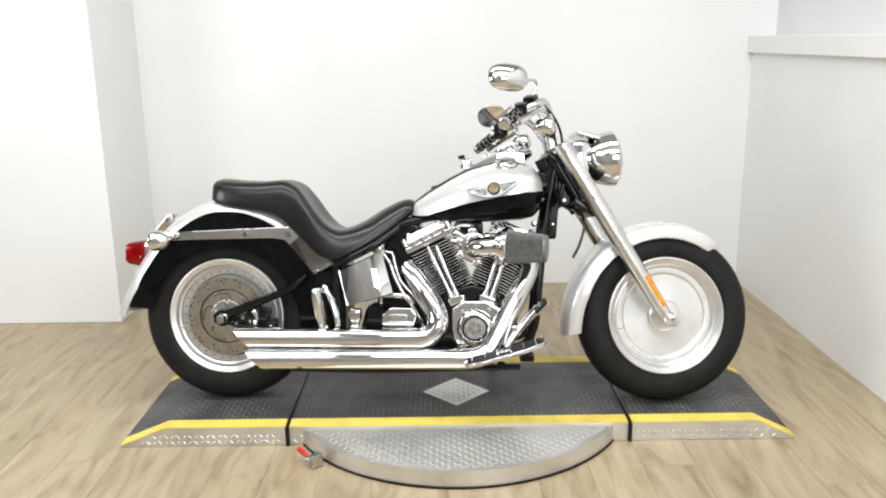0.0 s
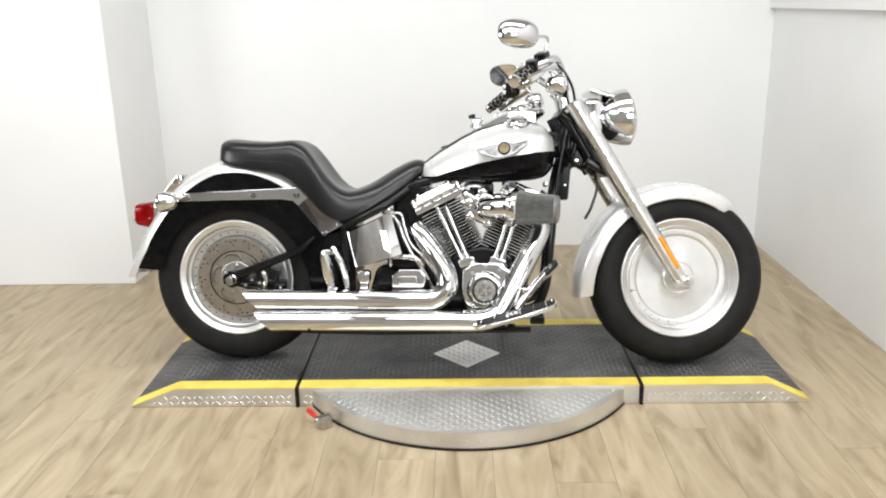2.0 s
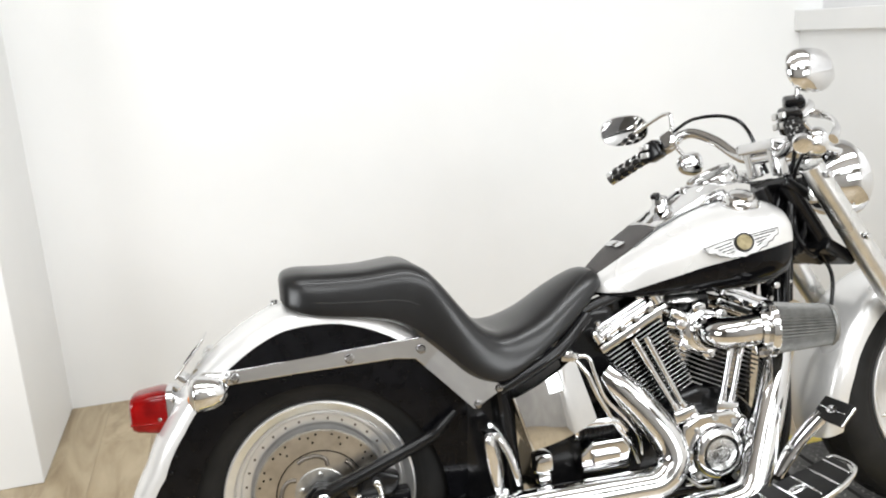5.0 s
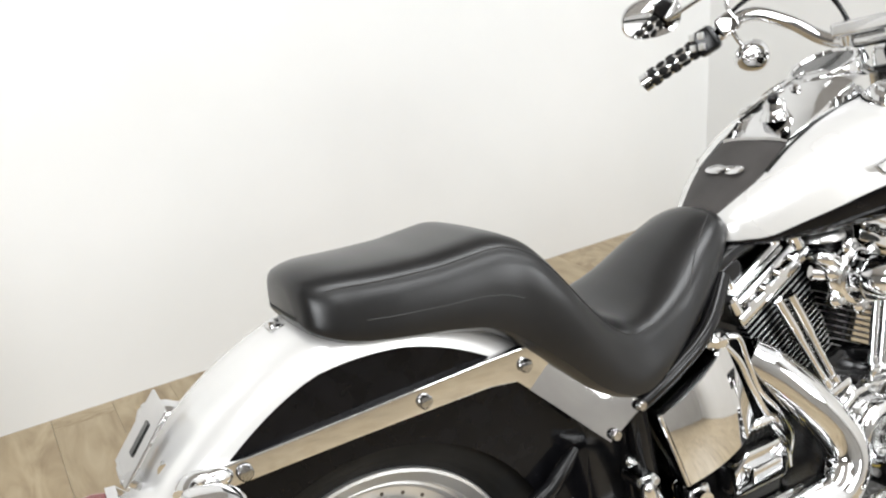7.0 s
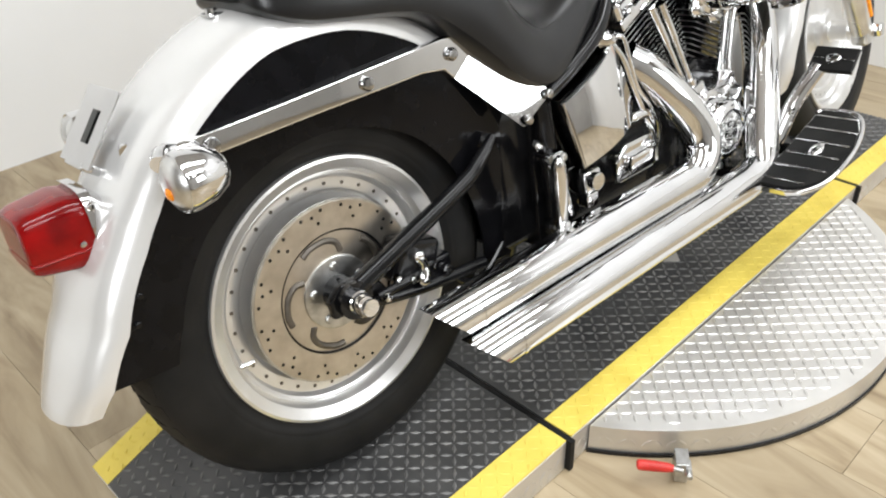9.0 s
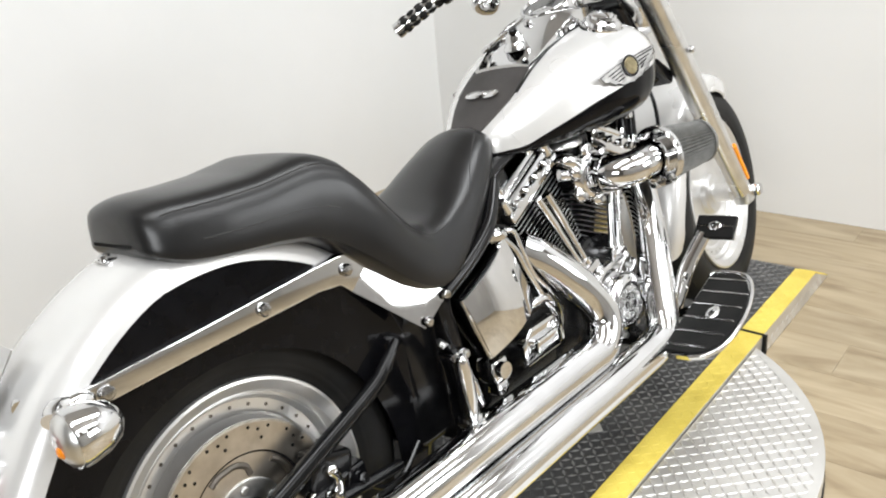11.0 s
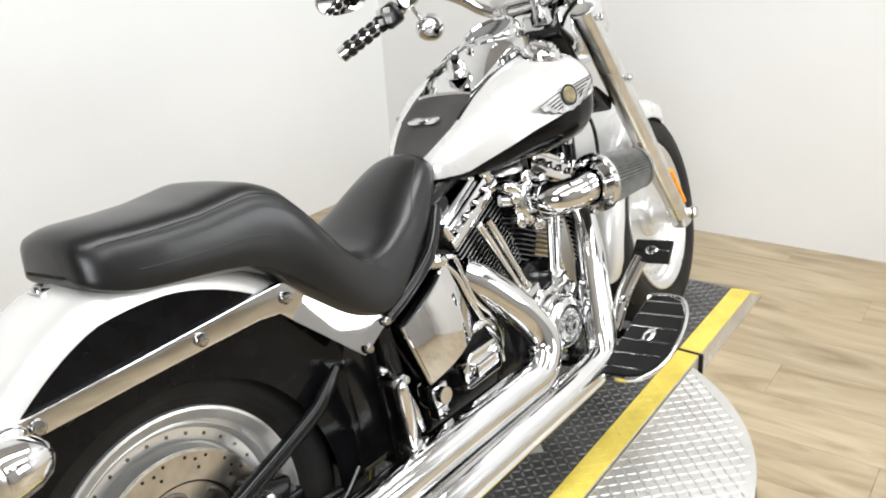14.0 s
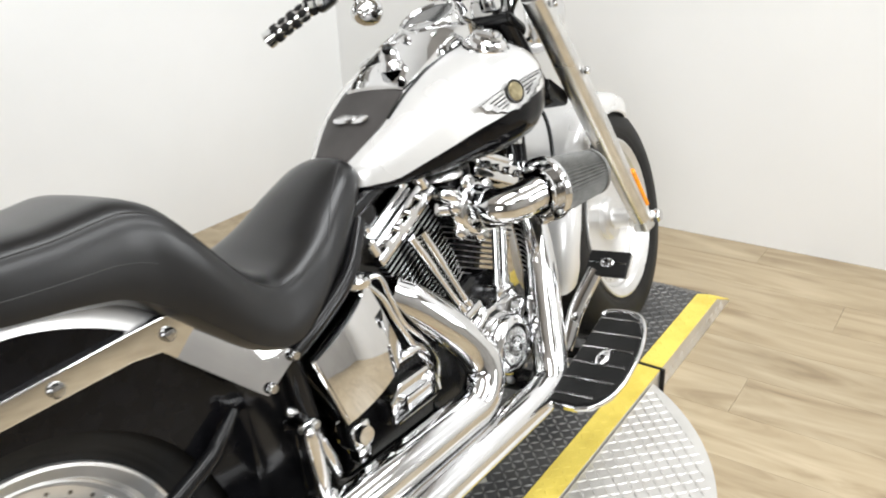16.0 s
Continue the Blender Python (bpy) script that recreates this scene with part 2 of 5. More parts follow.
def open_lathe(profile, seg=48, m=None):
    """A closed profile turned about y: a ring."""
    loops = [[(r * math.cos(2 * math.pi * k / seg), h, r * math.sin(2 * math.pi * k / seg)) for k in range(seg)] for r, h in (*profile, profile[0])]
    bm = rings(loops, caps=False)
    bmesh.ops.remove_doubles(bm, verts=bm.verts, dist=1e-5)
    return moved(bm, m) if m else bm


def slab(outline, y0, y1, bevel=0.002):
    """A plate with an outline in x and z, from y0 to y1."""
    bm = bmesh.new()
    a = [bm.verts.new((x, y0, z)) for x, z in outline]
    b = [bm.verts.new((x, y1, z)) for x, z in outline]
    bm.faces.new(a)
    bm.faces.new(b[::-1])
    n = len(a)
    for i in range(n):
        bm.faces.new((a[i], b[i], b[(i + 1) % n], a[(i + 1) % n]))
    bmesh.ops.recalc_face_normals(bm, faces=bm.faces)
    if bevel:
        bmesh.ops.bevel(bm, geom=bm.edges[:], offset=bevel, segments=2, affect="EDGES", profile=0.5)
    return bm


def bolt(x, y, z, r=0.008, h=0.006, seg=12):
    """A round-headed bolt on a face that looks to -y."""
    return lathe([(r, 0), (r, -h * 0.6), (r * 0.75, -h), (0, -h * 1.1)], seg, pose(x, y, z))


def ellipsoid(cx, cy, cz, rx, ry, rz, seg=24):
    bm = bmesh.new()
    bmesh.ops.create_uvsphere(bm, u_segments=seg, v_segments=seg // 2, radius=1)
    return moved(bm, Matrix.Translation((cx, cy, cz)) @ Matrix.Diagonal((rx, ry, rz, 1)))


def lerp_table(table, x):
    """Smooth values between the rows of a table whose first column grows."""
    xs = [r[0] for r in table]
    return [float(np.interp(x, xs, [r[k] for r in table])) for k in range(1, len(table[0]))]


# ---- room ----
XR, YB, YL, XL = 2.535, 1.67, 1.06, -0.83
X0, Y0 = -3.2, -4.6
T = 0.12


def structure(name, bm, mat, label, category="wall"):
    return tagged(mesh_object(name, bm, mat, smooth=False), label, category, kind="structure")


def span(x0, x1, y0, y1, z0, z1, bevel=0.0):
    return box((x0 + x1) / 2, (y0 + y1) / 2, (z0 + z1) / 2, x1 - x0, y1 - y0, z1 - z0, bevel)


LEDGE = 1.30
structure("wall_back", span(XL, XR + T, YB, YB + T, 0, CEIL), WALL, "smooth white painted back wall of the photo bay")
structure("wall_jut", span(X0, XL, YL, YB + T, 0, CEIL, 0.004), WALL, "white painted wall return that juts into the bay")
structure("wall_right", span(XR, XR + T, Y0, YB, 0, LEDGE), WALL, "white painted side wall below a ledge")
structure("ledge", span(XR - 0.03, XR + T + 0.05, Y0, YB, LEDGE, LEDGE + 0.09, 0.004), WALL, "white painted ledge along the side wall", "ledge")
structure("wall_upper", span(XR + T, XR + 2 * T, Y0, YB, LEDGE + 0.09, CEIL), GREY_WALL, "shaded grey wall set back above the ledge")
# unseen wall, added dark to deepen the bike's reflections
structure("wall_left", span(X0 - T, X0, Y0, YL + 0.1, 0, CEIL), REFLECT_DARK, "unseen side wall, coloured dark for the reflections")
# unseen wall, added to give the chrome a pale reflection
structure("wall_front", span(X0 - T, XR + T, Y0 - T, Y0, 0, CEIL), REFLECT_PALE, "unseen wall behind the walk, toned pale for the reflections")
# unseen ceiling, its darkness put into the colour
structure("ceiling", span(X0 - T, XR + 2 * T, Y0 - T, YB + T, CEIL, CEIL + 0.1), CEILING, "unseen ceiling, toned darker for the reflections", "ceiling")
floor = structure("floor", span(X0, XR, Y0, YB, -0.06, -0.008), GREY_WALL, "pale oak vinyl plank floor", "floor")


# ---- ramp and turntable ----
H = 0.07
RY0, RY1 = -0.300, 0.325
STRIPE = 0.062


def treads(x0, x1, y0, y1, z, pitch=0.0192, inside=None, size=0.92, rise=0.0018):
    """Raised lozenge treads, crossing each other in turn."""
    verts, faces = [], []
    i = 0
    x = x0 + pitch / 2
    while x < x1:
        j = 0
        y = y0 + pitch / 2
        while y < y1:
            if inside is None or inside(x, y):
                a = radians(45 if (i + j) % 2 else -45)
                c, s = math.cos(a), math.sin(a)
                base = len(verts)
                zz = z(x) if callable(z) else z
                for u, v, w in [(p * size, q * size, r and rise) for p, q, r in ((-0.0125, 0, 0), (0, -0.0044, 0), (0.0125, 0, 0), (0, 0.0044, 0), (-0.006, 0, 0.0022), (0.006, 0, 0.0022))]:
                    verts.append((x + c * u - s * v, y + s * u + c * v, zz + w))
                faces += [(base, base + 1, base + 4), (base + 1, base + 5, base + 4), (base + 1, base + 2, base + 5),
                          (base + 2, base + 3, base + 5), (base + 3, base + 4, base + 5), (base + 3, base, base + 4)]
            y += pitch
            j += 1
        x += pitch
        i += 1
    bm = bmesh.new()
    me = bpy.data.meshes.new("tmp")
    me.from_pydata(verts, [], faces)
    bm.from_mesh(me)
    bpy.data.meshes.remove(me)
    return bm


def side_treads(x0, x1, y, z0, z1, top=None):
    bm = treads(x0, x1, z0 + 0.004, z1, 0.0, 0.021, None if top is None else (lambda u, v: v < top(u)))
    return moved(bm, Matrix(((1, 0, 0, 0), (0, 0, -1, y), (0, 1, 0, 0), (0, 0, 0, 1))))


def ramp_section(x0, x1, slope_left, slope_right, label):
    """A deck of folded tread plate; the ends may slope down to the floor."""
    root = thing("ramp_section", label, "ramp", group="sections of the display ramp")
    outline = [(x0, 0.001), (x1, 0.001)]
    outline += [(x1, 0.004), (x1 - slope_right, H)] if slope_right else [(x1, H)]
    outline += [(x0 + slope_left, H), (x0, 0.004)] if slope_left else [(x0, H)]
    part("deck_body", slab(outline, RY0, RY1, 0.0015), PLATE, root, "bare aluminium tread plate sides")

    def top(x):
        z = H
        if slope_left:
            z = min(z, 0.004 + (x - x0) / slope_left * (H - 0.004))
        if slope_right:
            z = min(z, 0.004 + (x1 - x) / slope_right * (H - 0.004))
        return z

    cuts = [x0 + 0.001] + ([x0 + slope_left] if slope_left else []) + ([x1 - slope_right] if slope_right else []) + [x1 - 0.001]

    def skin(ya, yb, up):
        loops = [[(x, ya, top(x) + 0.0005), (x, yb, top(x) + 0.0005), (x, yb, top(x) + up), (x, ya, top(x) + up)] for x in cuts]
        return rings(loops)

    part("deck_coating", skin(RY0 + STRIPE, RY1 - STRIPE, 0.003), DARK_GRIT, root, "dark worn non-slip coating")
    part("safety_stripe", skin(RY0 + 0.001, RY0 + STRIPE - 0.001, 0.0035), YELLOW, root, "scuffed yellow safety stripe")
    part("safety_stripe", skin(RY1 - STRIPE + 0.001, RY1 - 0.001, 0.0035), YELLOW, root, "scuffed yellow safety stripe")
    tagged(part("deck_treads", treads(x0 + 0.01, x1 - 0.01, RY0 + STRIPE, RY1 - STRIPE, lambda x: top(x) + 0.003), TREAD, root), kind="stuff")
    tagged(part("stripe_treads", merge(treads(x0 + 0.01, x1 - 0.01, RY0, RY0 + STRIPE, lambda x: top(x) + 0.0028),
                                       treads(x0 + 0.01, x1 - 0.01, RY1 - STRIPE, RY1, lambda x: top(x) + 0.0028)), YELLOW, root), kind="stuff")
    tagged(part("side_treads", side_treads(x0 + 0.01, x1 - 0.01, RY0 - 0.0002, 0.0, H - 0.004, lambda x: top(x) - 0.016), PLATE, root), kind="stuff")
    return root


SEAM_L, SEAM_R = 0.262, 1.474
for seam in (SEAM_L, SEAM_R):
    joint = thing("joint_strip", "black rubber strip in the joint between ramp sections", "joint strip", group="joints of the display ramp")
    part("rubber_strip", merge(box(seam, (RY0 + RY1) / 2 - 0.004, 0.037, 0.0125, RY1 - RY0 + 0.012, 0.072, 0.002)), RUBBER, joint)
ramp_section(-0.335, SEAM_L - 0.0065, 0.165, 0, "tread plate ramp section sloping to the floor behind the rear wheel")
mid = ramp_section(SEAM_L + 0.0065, SEAM_R - 0.0065, 0, 0, "middle tread plate ramp section with a bare diamond")
ramp_section(SEAM_R + 0.0065, 2.065, 0, 0.14, "tread plate ramp section sloping to the floor before the front wheel")
d = 0.128
dia = [(0.865 - d, -0.022), (0.865, -0.022 - d), (0.865 + d, -0.022), (0.865, -0.022 + d)]
part("diamond", rings([[(x, y, H + 0.0032) for x, y in dia], [(x, y, H + 0.0052) for x, y in dia]]), PLATE, mid, "bare aluminium diamond")
tagged(part("diamond_treads", treads(0.73, 1.0, -0.16, 0.12, H + 0.0052, 0.0192, lambda x, y: abs(x - 0.865) + abs(y + 0.022) < d - 0.012), PLATE, mid), kind="stuff")

TCX, TCY, TR, TTOP = 0.866, 0.03, 0.64, 0.064
turn = thing("turntable", "round aluminium tread plate turntable under the ramp", "turntable")


def near_rim(x, y):
    return (x - TCX) ** 2 + (y - TCY) ** 2 < (TR - 0.02) ** 2 and y < RY0 - 0.008


def segment(r, z0, z1, y_cut):
    half = math.acos((TCY - y_cut) / r)
    pts = [(TCX + r * math.sin(a), TCY - r * math.cos(a)) for a in np.linspace(-half, half, 64)]
    return rings([[(x, y, z) for x, y in pts] for z in (z0, z1)])


part("turntable_plate", segment(TR, 0.008, TTOP, RY0 - 0.003), PLATE, turn)
part("turntable_skirt", segment(TR + 0.004, 0.0005, 0.008, RY0 - 0.003), FRAME, turn, "dark rubber edge on the floor")
tagged(part("turntable_treads", treads(TCX - TR, TCX + TR, TCY - TR, RY0, TTOP, 0.0192, near_rim, 0.92, 0.0015), PLATE, turn), kind="stuff")
rim_t = []
for k, a in enumerate(np.arange(-1.0, 1.0, 0.034)):
    t1 = treads(-0.015, 0.0149, 0, 0.0299, 0.0, 0.03, None, 0.95, 0.0014)
    t1 = moved(t1, Matrix(((1, 0, 0, 0), (0, 0, -1, 0), (0, 1, 0, 0.018), (0, 0, 0, 1))))
    rim_t.append(moved(t1, Matrix.Translation((TCX + TR * math.sin(a), TCY - TR * math.cos(a), 0)) @ Matrix.Rotation(a, 4, "Z") @ Matrix.Diagonal((1 if k % 2 else -1, 1, 1, 1))))
tagged(part("rim_treads", merge(*rim_t), PLATE, turn), kind="stuff")

clamp = thing("toggle_clamp", "steel toggle clamp with a red vinyl handle grip", "clamp", pose(0.378, -0.458, 0.0, 0, 0, -54) @ Matrix.Diagonal((0.8, 0.8, 0.8, 1)))
part("clamp_base", merge(box(0, 0.01, 0.03, 0.03, 0.05, 0.055, 0.003), box(0.012, -0.02, 0.05, 0.012, 0.05, 0.012, 0.002)), STEEL, clamp)
part("clamp_arm", merge(tube([(0.0, -0.02, 0.045), (-0.03, -0.02, 0.05)], 0.006, smooth=False), bolt(0.01, -0.03, 0.052, 0.008, 0.012)), STEEL, clamp)
part("clamp_grip", tube([(-0.02, -0.02, 0.05), (-0.04, -0.02, 0.051), (-0.09, -0.02, 0.052), (-0.098, -0.02, 0.052)], [0.008, 0.011, 0.012, 0.006], 12), RED_GRIP, clamp, "red vinyl grip")


# ---- motorcycle ----
BIKE = pose(0.0, -0.015, H + 0.003) @ pose(0, 0, 0, 0, 0, -2.8) @ pose(0, 0, 0, -9.5, 0, 0)
bike = thing("motorcycle", "silver and black cruiser motorcycle with chrome engine, leaning on its stand", "motorcycle", BIKE)
WB, AX = 1.637, 0.315

# wheels: a tyre on a solid disc rim
TYRE = [(0.206, -0.060), (0.222, -0.066), (0.228, -0.0685), (0.231, -0.0708), (0.235, -0.0708), (0.238, -0.0715), (0.250, -0.075), (0.280, -0.073), (0.302, -0.058), (0.314, -0.034), (0.319, 0.0),
        (0.314, 0.034), (0.302, 0.058), (0.280, 0.073), (0.250, 0.075), (0.222, 0.066), (0.206, 0.060)]


def tyre_mesh(m):
    seg = 96
    prof = TYRE
    bm = open_lathe(prof, seg)
    return moved(bm, m)


def tread_blocks(m):
    """Slanted grooves shown as low proud blocks round the tread."""
    bm = bmesh.new()
    for k in range(44):
        for side in (-1, 1):
            a = 2 * math.pi * (k + 0.25 * side) / 44
            pts = []
            for y, r, sh in ((0.008, 0.3185, 0.0), (0.030, 0.3148, 0.03), (0.050, 0.3060, 0.045)):
                pts.append((side * y, r, a + sh))
            w = 0.040
            lower, upper = [], []
            for y, r, b in pts:
                lower.append([bm.verts.new((q * math.cos(b), y, q * math.sin(b))) for q in (r - 0.001, r + 0.0008)])
                upper.append([bm.verts.new((q * math.cos(b + w * 2), y, q * math.sin(b + w * 2))) for q in (r - 0.001, r + 0.0008)])
            for i in range(2):
                bm.faces.new((lower[i][1], lower[i + 1][1], upper[i + 1][1], upper[i][1]))
                bm.faces.new((lower[i][0], lower[i + 1][0], lower[i + 1][1], lower[i][1]))
                bm.faces.new((upper[i][0], upper[i + 1][0], upper[i + 1][1], upper[i][1]))
            bm.faces.new((lower[2][0], upper[2][0], upper[2][1], lower[2][1]))
            bm.faces.new((lower[0][0], upper[0][0], upper[0][1], lower[0][1]))
    return moved(bm, m)


def wheel(name, m, parent, hub, hole=None):
    rim = lathe([(0.0, 0.05), (0.19, 0.05), (0.216, 0.066), (0.216, -0.066), (0.2145, -0.070), (0.210, -0.071), (0.194, -0.062), (0.190, -0.050),
                 (0.188, -0.046), (0.184, -0.048), (0.180, -0.046), (0.176, -0.036), (0.158, -0.036), (0.154, -0.033), (0.150, -0.029), (0.09, -0.027),
                 (0.07, -0.032), (0.0, -0.032)], 96, m)
    w = part(name, rim, BRUSHED, parent, "machined solid disc wheel with a polished lip")
    part("tyre", tyre_mesh(m), RUBBER, w, "black rubber tyre")
    tagged(part("tyre_tread", tread_blocks(m), RUBBER, w), kind="stuff")
    holes = [lathe([(0.0030, 0), (0.0030, -0.0012), (0.0, -0.0012)], 10, m @ pose(0.167 * math.cos(a), -0.0358, 0.167 * math.sin(a)))
             for a in (2 * math.pi * k / 32 for k in range(32))]
    tagged(part("rim_piercing", merge(*holes), hole or SLOT, w), kind="stuff")
    part("hub", hub, BRUSHED, w)
    a = radians(195)
    part("valve_stem", tube([m @ Vector((0.185 * math.cos(a), -0.05, 0.185 * math.sin(a))), m @ Vector((0.165 * math.cos(a), -0.062, 0.165 * math.sin(a)))],
                            0.004, 10, smooth=False), CHROME, w)
    return w


RW = pose(0.008, 0, AX)
rear = wheel("rear_wheel", RW, bike, lathe([(0.062, -0.03), (0.062, -0.046), (0.055, -0.049), (0.0, -0.049)], 40, RW))


rotor = part("brake_rotor", open_lathe([(0.146, -0.060), (0.146, -0.066), (0.102, -0.066), (0.102, -0.060)], 72, RW), ROTOR, bike, "drilled steel brake rotor")
part("rotor_carrier", lathe([(0.0, -0.050), (0.104, -0.050), (0.104, -0.0615), (0.100, -0.0625), (0.062, -0.0625), (0.058, -0.064), (0.0, -0.064)], 64, RW), ROTOR, rotor, "plain steel rotor carrier")
part("rotor_gap", open_lathe([(0.102, -0.0605), (0.102, -0.0645), (0.0985, -0.0645), (0.0985, -0.0605)], 64, RW), FRAME, rotor)
part("rotor_lip", open_lathe([(0.149, -0.0605), (0.149, -0.0645), (0.1455, -0.0645), (0.1455, -0.0605)], 64, RW), STEEL, rotor)
marks, slots = [], []
for k in range(12):
    for r, da in ((0.139, 0.0), (0.134, 0.13), (0.139, 0.26), (0.121, 0.07)):
        a = 2 * math.pi * k / 12 + da
        marks.append(lathe([(0.0028, 0), (0.0028, -0.0008), (0, -0.0008)], 8, RW @ pose(r * math.cos(a), -0.0659, r * math.sin(a))))
for k in range(5):
    a0 = 2 * math.pi * k / 5
    pts = [RW @ Vector((r * math.cos(a0 + s), -0.0610, r * math.sin(a0 + s))) for r, s in ((0.066, 0.0), (0.080, 0.12), (0.088, 0.35), (0.091, 0.65), (0.090, 0.85))]
    slots.append(tube(pts, 0.0060, 8, 5, squash=1.0))
for sl in slots:
    part("rotor_slot", sl, SLOT, rotor, "curved vent slot")
part("rotor_hub", lathe([(0.0, -0.060), (0.060, -0.060), (0.060, -0.0655), (0.057, -0.067), (0.0, -0.067)], 48, RW), STEEL, rotor, "steel hub plate")
tagged(part("rotor_piercing", merge(*marks), FRAME, rotor, "dark drilled holes"), kind="stuff")
for rb in [bolt(0.008 + 0.045 * math.cos(a), -0.0665, AX + 0.045 * math.sin(a), 0.0075, 0.005) for a in (2 * math.pi * k / 5 + 0.3 for k in range(5))]:
    part("rotor_bolt", rb, STEEL, rotor)
part("rear_axle", merge(lathe([(0.030, -0.060), (0.030, -0.115), (0.0, -0.115)], 24, RW), tube([(0.008, -0.1, AX), (0.008, 0.12, AX)], 0.012, smooth=False)), FRAME, bike)
part("axle_nut", lathe([(0.0185, -0.112), (0.0185, -0.122), (0.0165, -0.124), (0.0165, -0.146), (0.0135, -0.152), (0, -0.153)], 20, RW), CHROME, bike, "chrome acorn axle nut")

# swing arm and brake
swing = part("swing_arm", merge(
    tube([(0.0, -0.098, AX + 0.004), (0.13, -0.107, 0.370), (0.250, -0.115, 0.419), (0.285, -0.117, 0.442), (0.322, -0.116, 0.474)], [0.018, 0.0155, 0.0140, 0.0125, 0.007], 16),
    tube([(0.0, -0.098, AX - 0.012), (0.12, -0.108, 0.278), (0.27, -0.112, 0.262)], 0.011, 12),
    tube([(0.0, 0.098, AX), (0.30, 0.11, 0.475), (0.46, 0.12, 0.57)], 0.0135, 10),
    slab([(-0.03, 0.295), (0.05, 0.285), (0.075, 0.30), (0.05, 0.345), (-0.01, 0.345), (-0.032, 0.325)], -0.105, -0.09, 0.004)), FRAME, bike, "black tubular swing arm")
part("brake_caliper", merge(box(0.135, -0.090, 0.325, 0.085, 0.05, 0.075, 0.012, (0, 20, 0)), box(0.18, -0.090, 0.29, 0.05, 0.04, 0.045, 0.008),
                            tube([(0.05, -0.11, 0.30), (0.1, -0.115, 0.305), (0.16, -0.11, 0.31)], 0.008, 10)), FRAME, bike, "black brake caliper")
part("caliper_cover", tube([(0.128, -0.120, 0.347), (0.129, -0.121, 0.342), (0.137, -0.122, 0.318), (0.132, -0.121, 0.293), (0.131, -0.120, 0.289)], [0.004, 0.011, 0.008, 0.011, 0.004], 16), CHROME, bike)
for bx, bz in ((0.085, 0.318), (0.112, 0.305), (0.189, 0.287), (0.06, 0.297)):
    part("caliper_bolt", bolt(bx, -0.113, bz, 0.008, 0.012, 6), CHROME, bike)
part("brake_line", tube([(0.19, -0.11, 0.275), (0.22, -0.12, 0.25), (0.27, -0.115, 0.245), (0.33, -0.1, 0.27)], 0.005, 8), FRAME, bike)

# rear fender in rings about the axle: angle, outer radius, inner radius, half width
FENDER = [(-24, 0.395, 0.300, 0.090), (12, 0.420, 0.275, 0.096), (20, 0.428, 0.270, 0.098), (42, 0.440, 0.265, 0.100), (58, 0.442, 0.262, 0.101), (79, 0.446, 0.260, 0.102), (97, 0.440, 0.260, 0.103), (113, 0.417, 0.262, 0.104),
          (126, 0.402, 0.265, 0.104), (135, 0.391, 0.268, 0.104), (144, 0.386, 0.268, 0.104), (162, 0.390, 0.268, 0.102), (174, 0.414, 0.275, 0.094), (181, 0.436, 0.28, 0.072)]


def fender_loops(table, cx, cz, thick, rows, step, start=None):
    """The cross-section runs from one skirt over the crown to the other, and back inside."""
    loops = []
    a = table[0][0] if start is None else start
    while a <= table[-1][0] + 1e-6:
        ro, ri, w = lerp_table(table, a)
        outer = []
        for r_f, y_f in rows:
            outer.append((ro + r_f, w * y_f))
        full = [(r, y) for r, y in outer] + [(r, -y) for r, y in reversed(outer[:-1])]
        inner = [(r - thick, y * (1 - thick / w)) for r, y in reversed(full)]
        ca, sa = math.cos(radians(a)), math.sin(radians(a))
        loops.append([(cx + r * ca, y, cz + r * sa) for r, y in full + inner])
        a += step
    return loops


CROWN = [(-0.050, -1.02), (-0.042, -1.0), (-0.031, -0.965), (-0.021, -0.88), (-0.013, -0.74), (-0.006, -0.54), (-0.0015, -0.28), (0.0, 0.0)]
SIDE = [(0.0, -0.985), (0.3, -1.0), (0.7, -1.005), (1.0, -1.012)]
fender = part("rear_fender", rings(fender_loops(FENDER, 0.008, AX, 0.004, CROWN, 3.0, 42)), SILVER, bike, "silver metallic rear fender")
part("fender_front", rings(fender_loops([r for r in FENDER if r[0] <= 42], 0.008, AX, 0.004, CROWN, 3.0)), FRAME, fender, "black front edge of the fender")
for sgn in (1, -1):
    loops = []
    a = -24.0
    while a <= 175:
        ro, ri, w = lerp_table(FENDER, a)
        ca, sa = math.cos(radians(a)), math.sin(radians(a))
        pts = [(ri + (ro - 0.051 - ri) * rf, w * yf * sgn) for rf, yf in SIDE]
        pts += [(r, y - sgn * -0.004) for r, y in reversed(pts)]
        loops.append([(0.008 + r * ca, y, AX + r * sa) for r, y in pts])
        a += 3.0
    part("fender_side", rings(loops), BLACK, fender, "gloss black fender side panel")

for bx, bz in ((-0.288, 0.464), (-0.301, 0.429)):
    part("fender_bolt", bolt(bx, -0.105, bz, 0.0045, 0.003, 8), FRAME, fender)

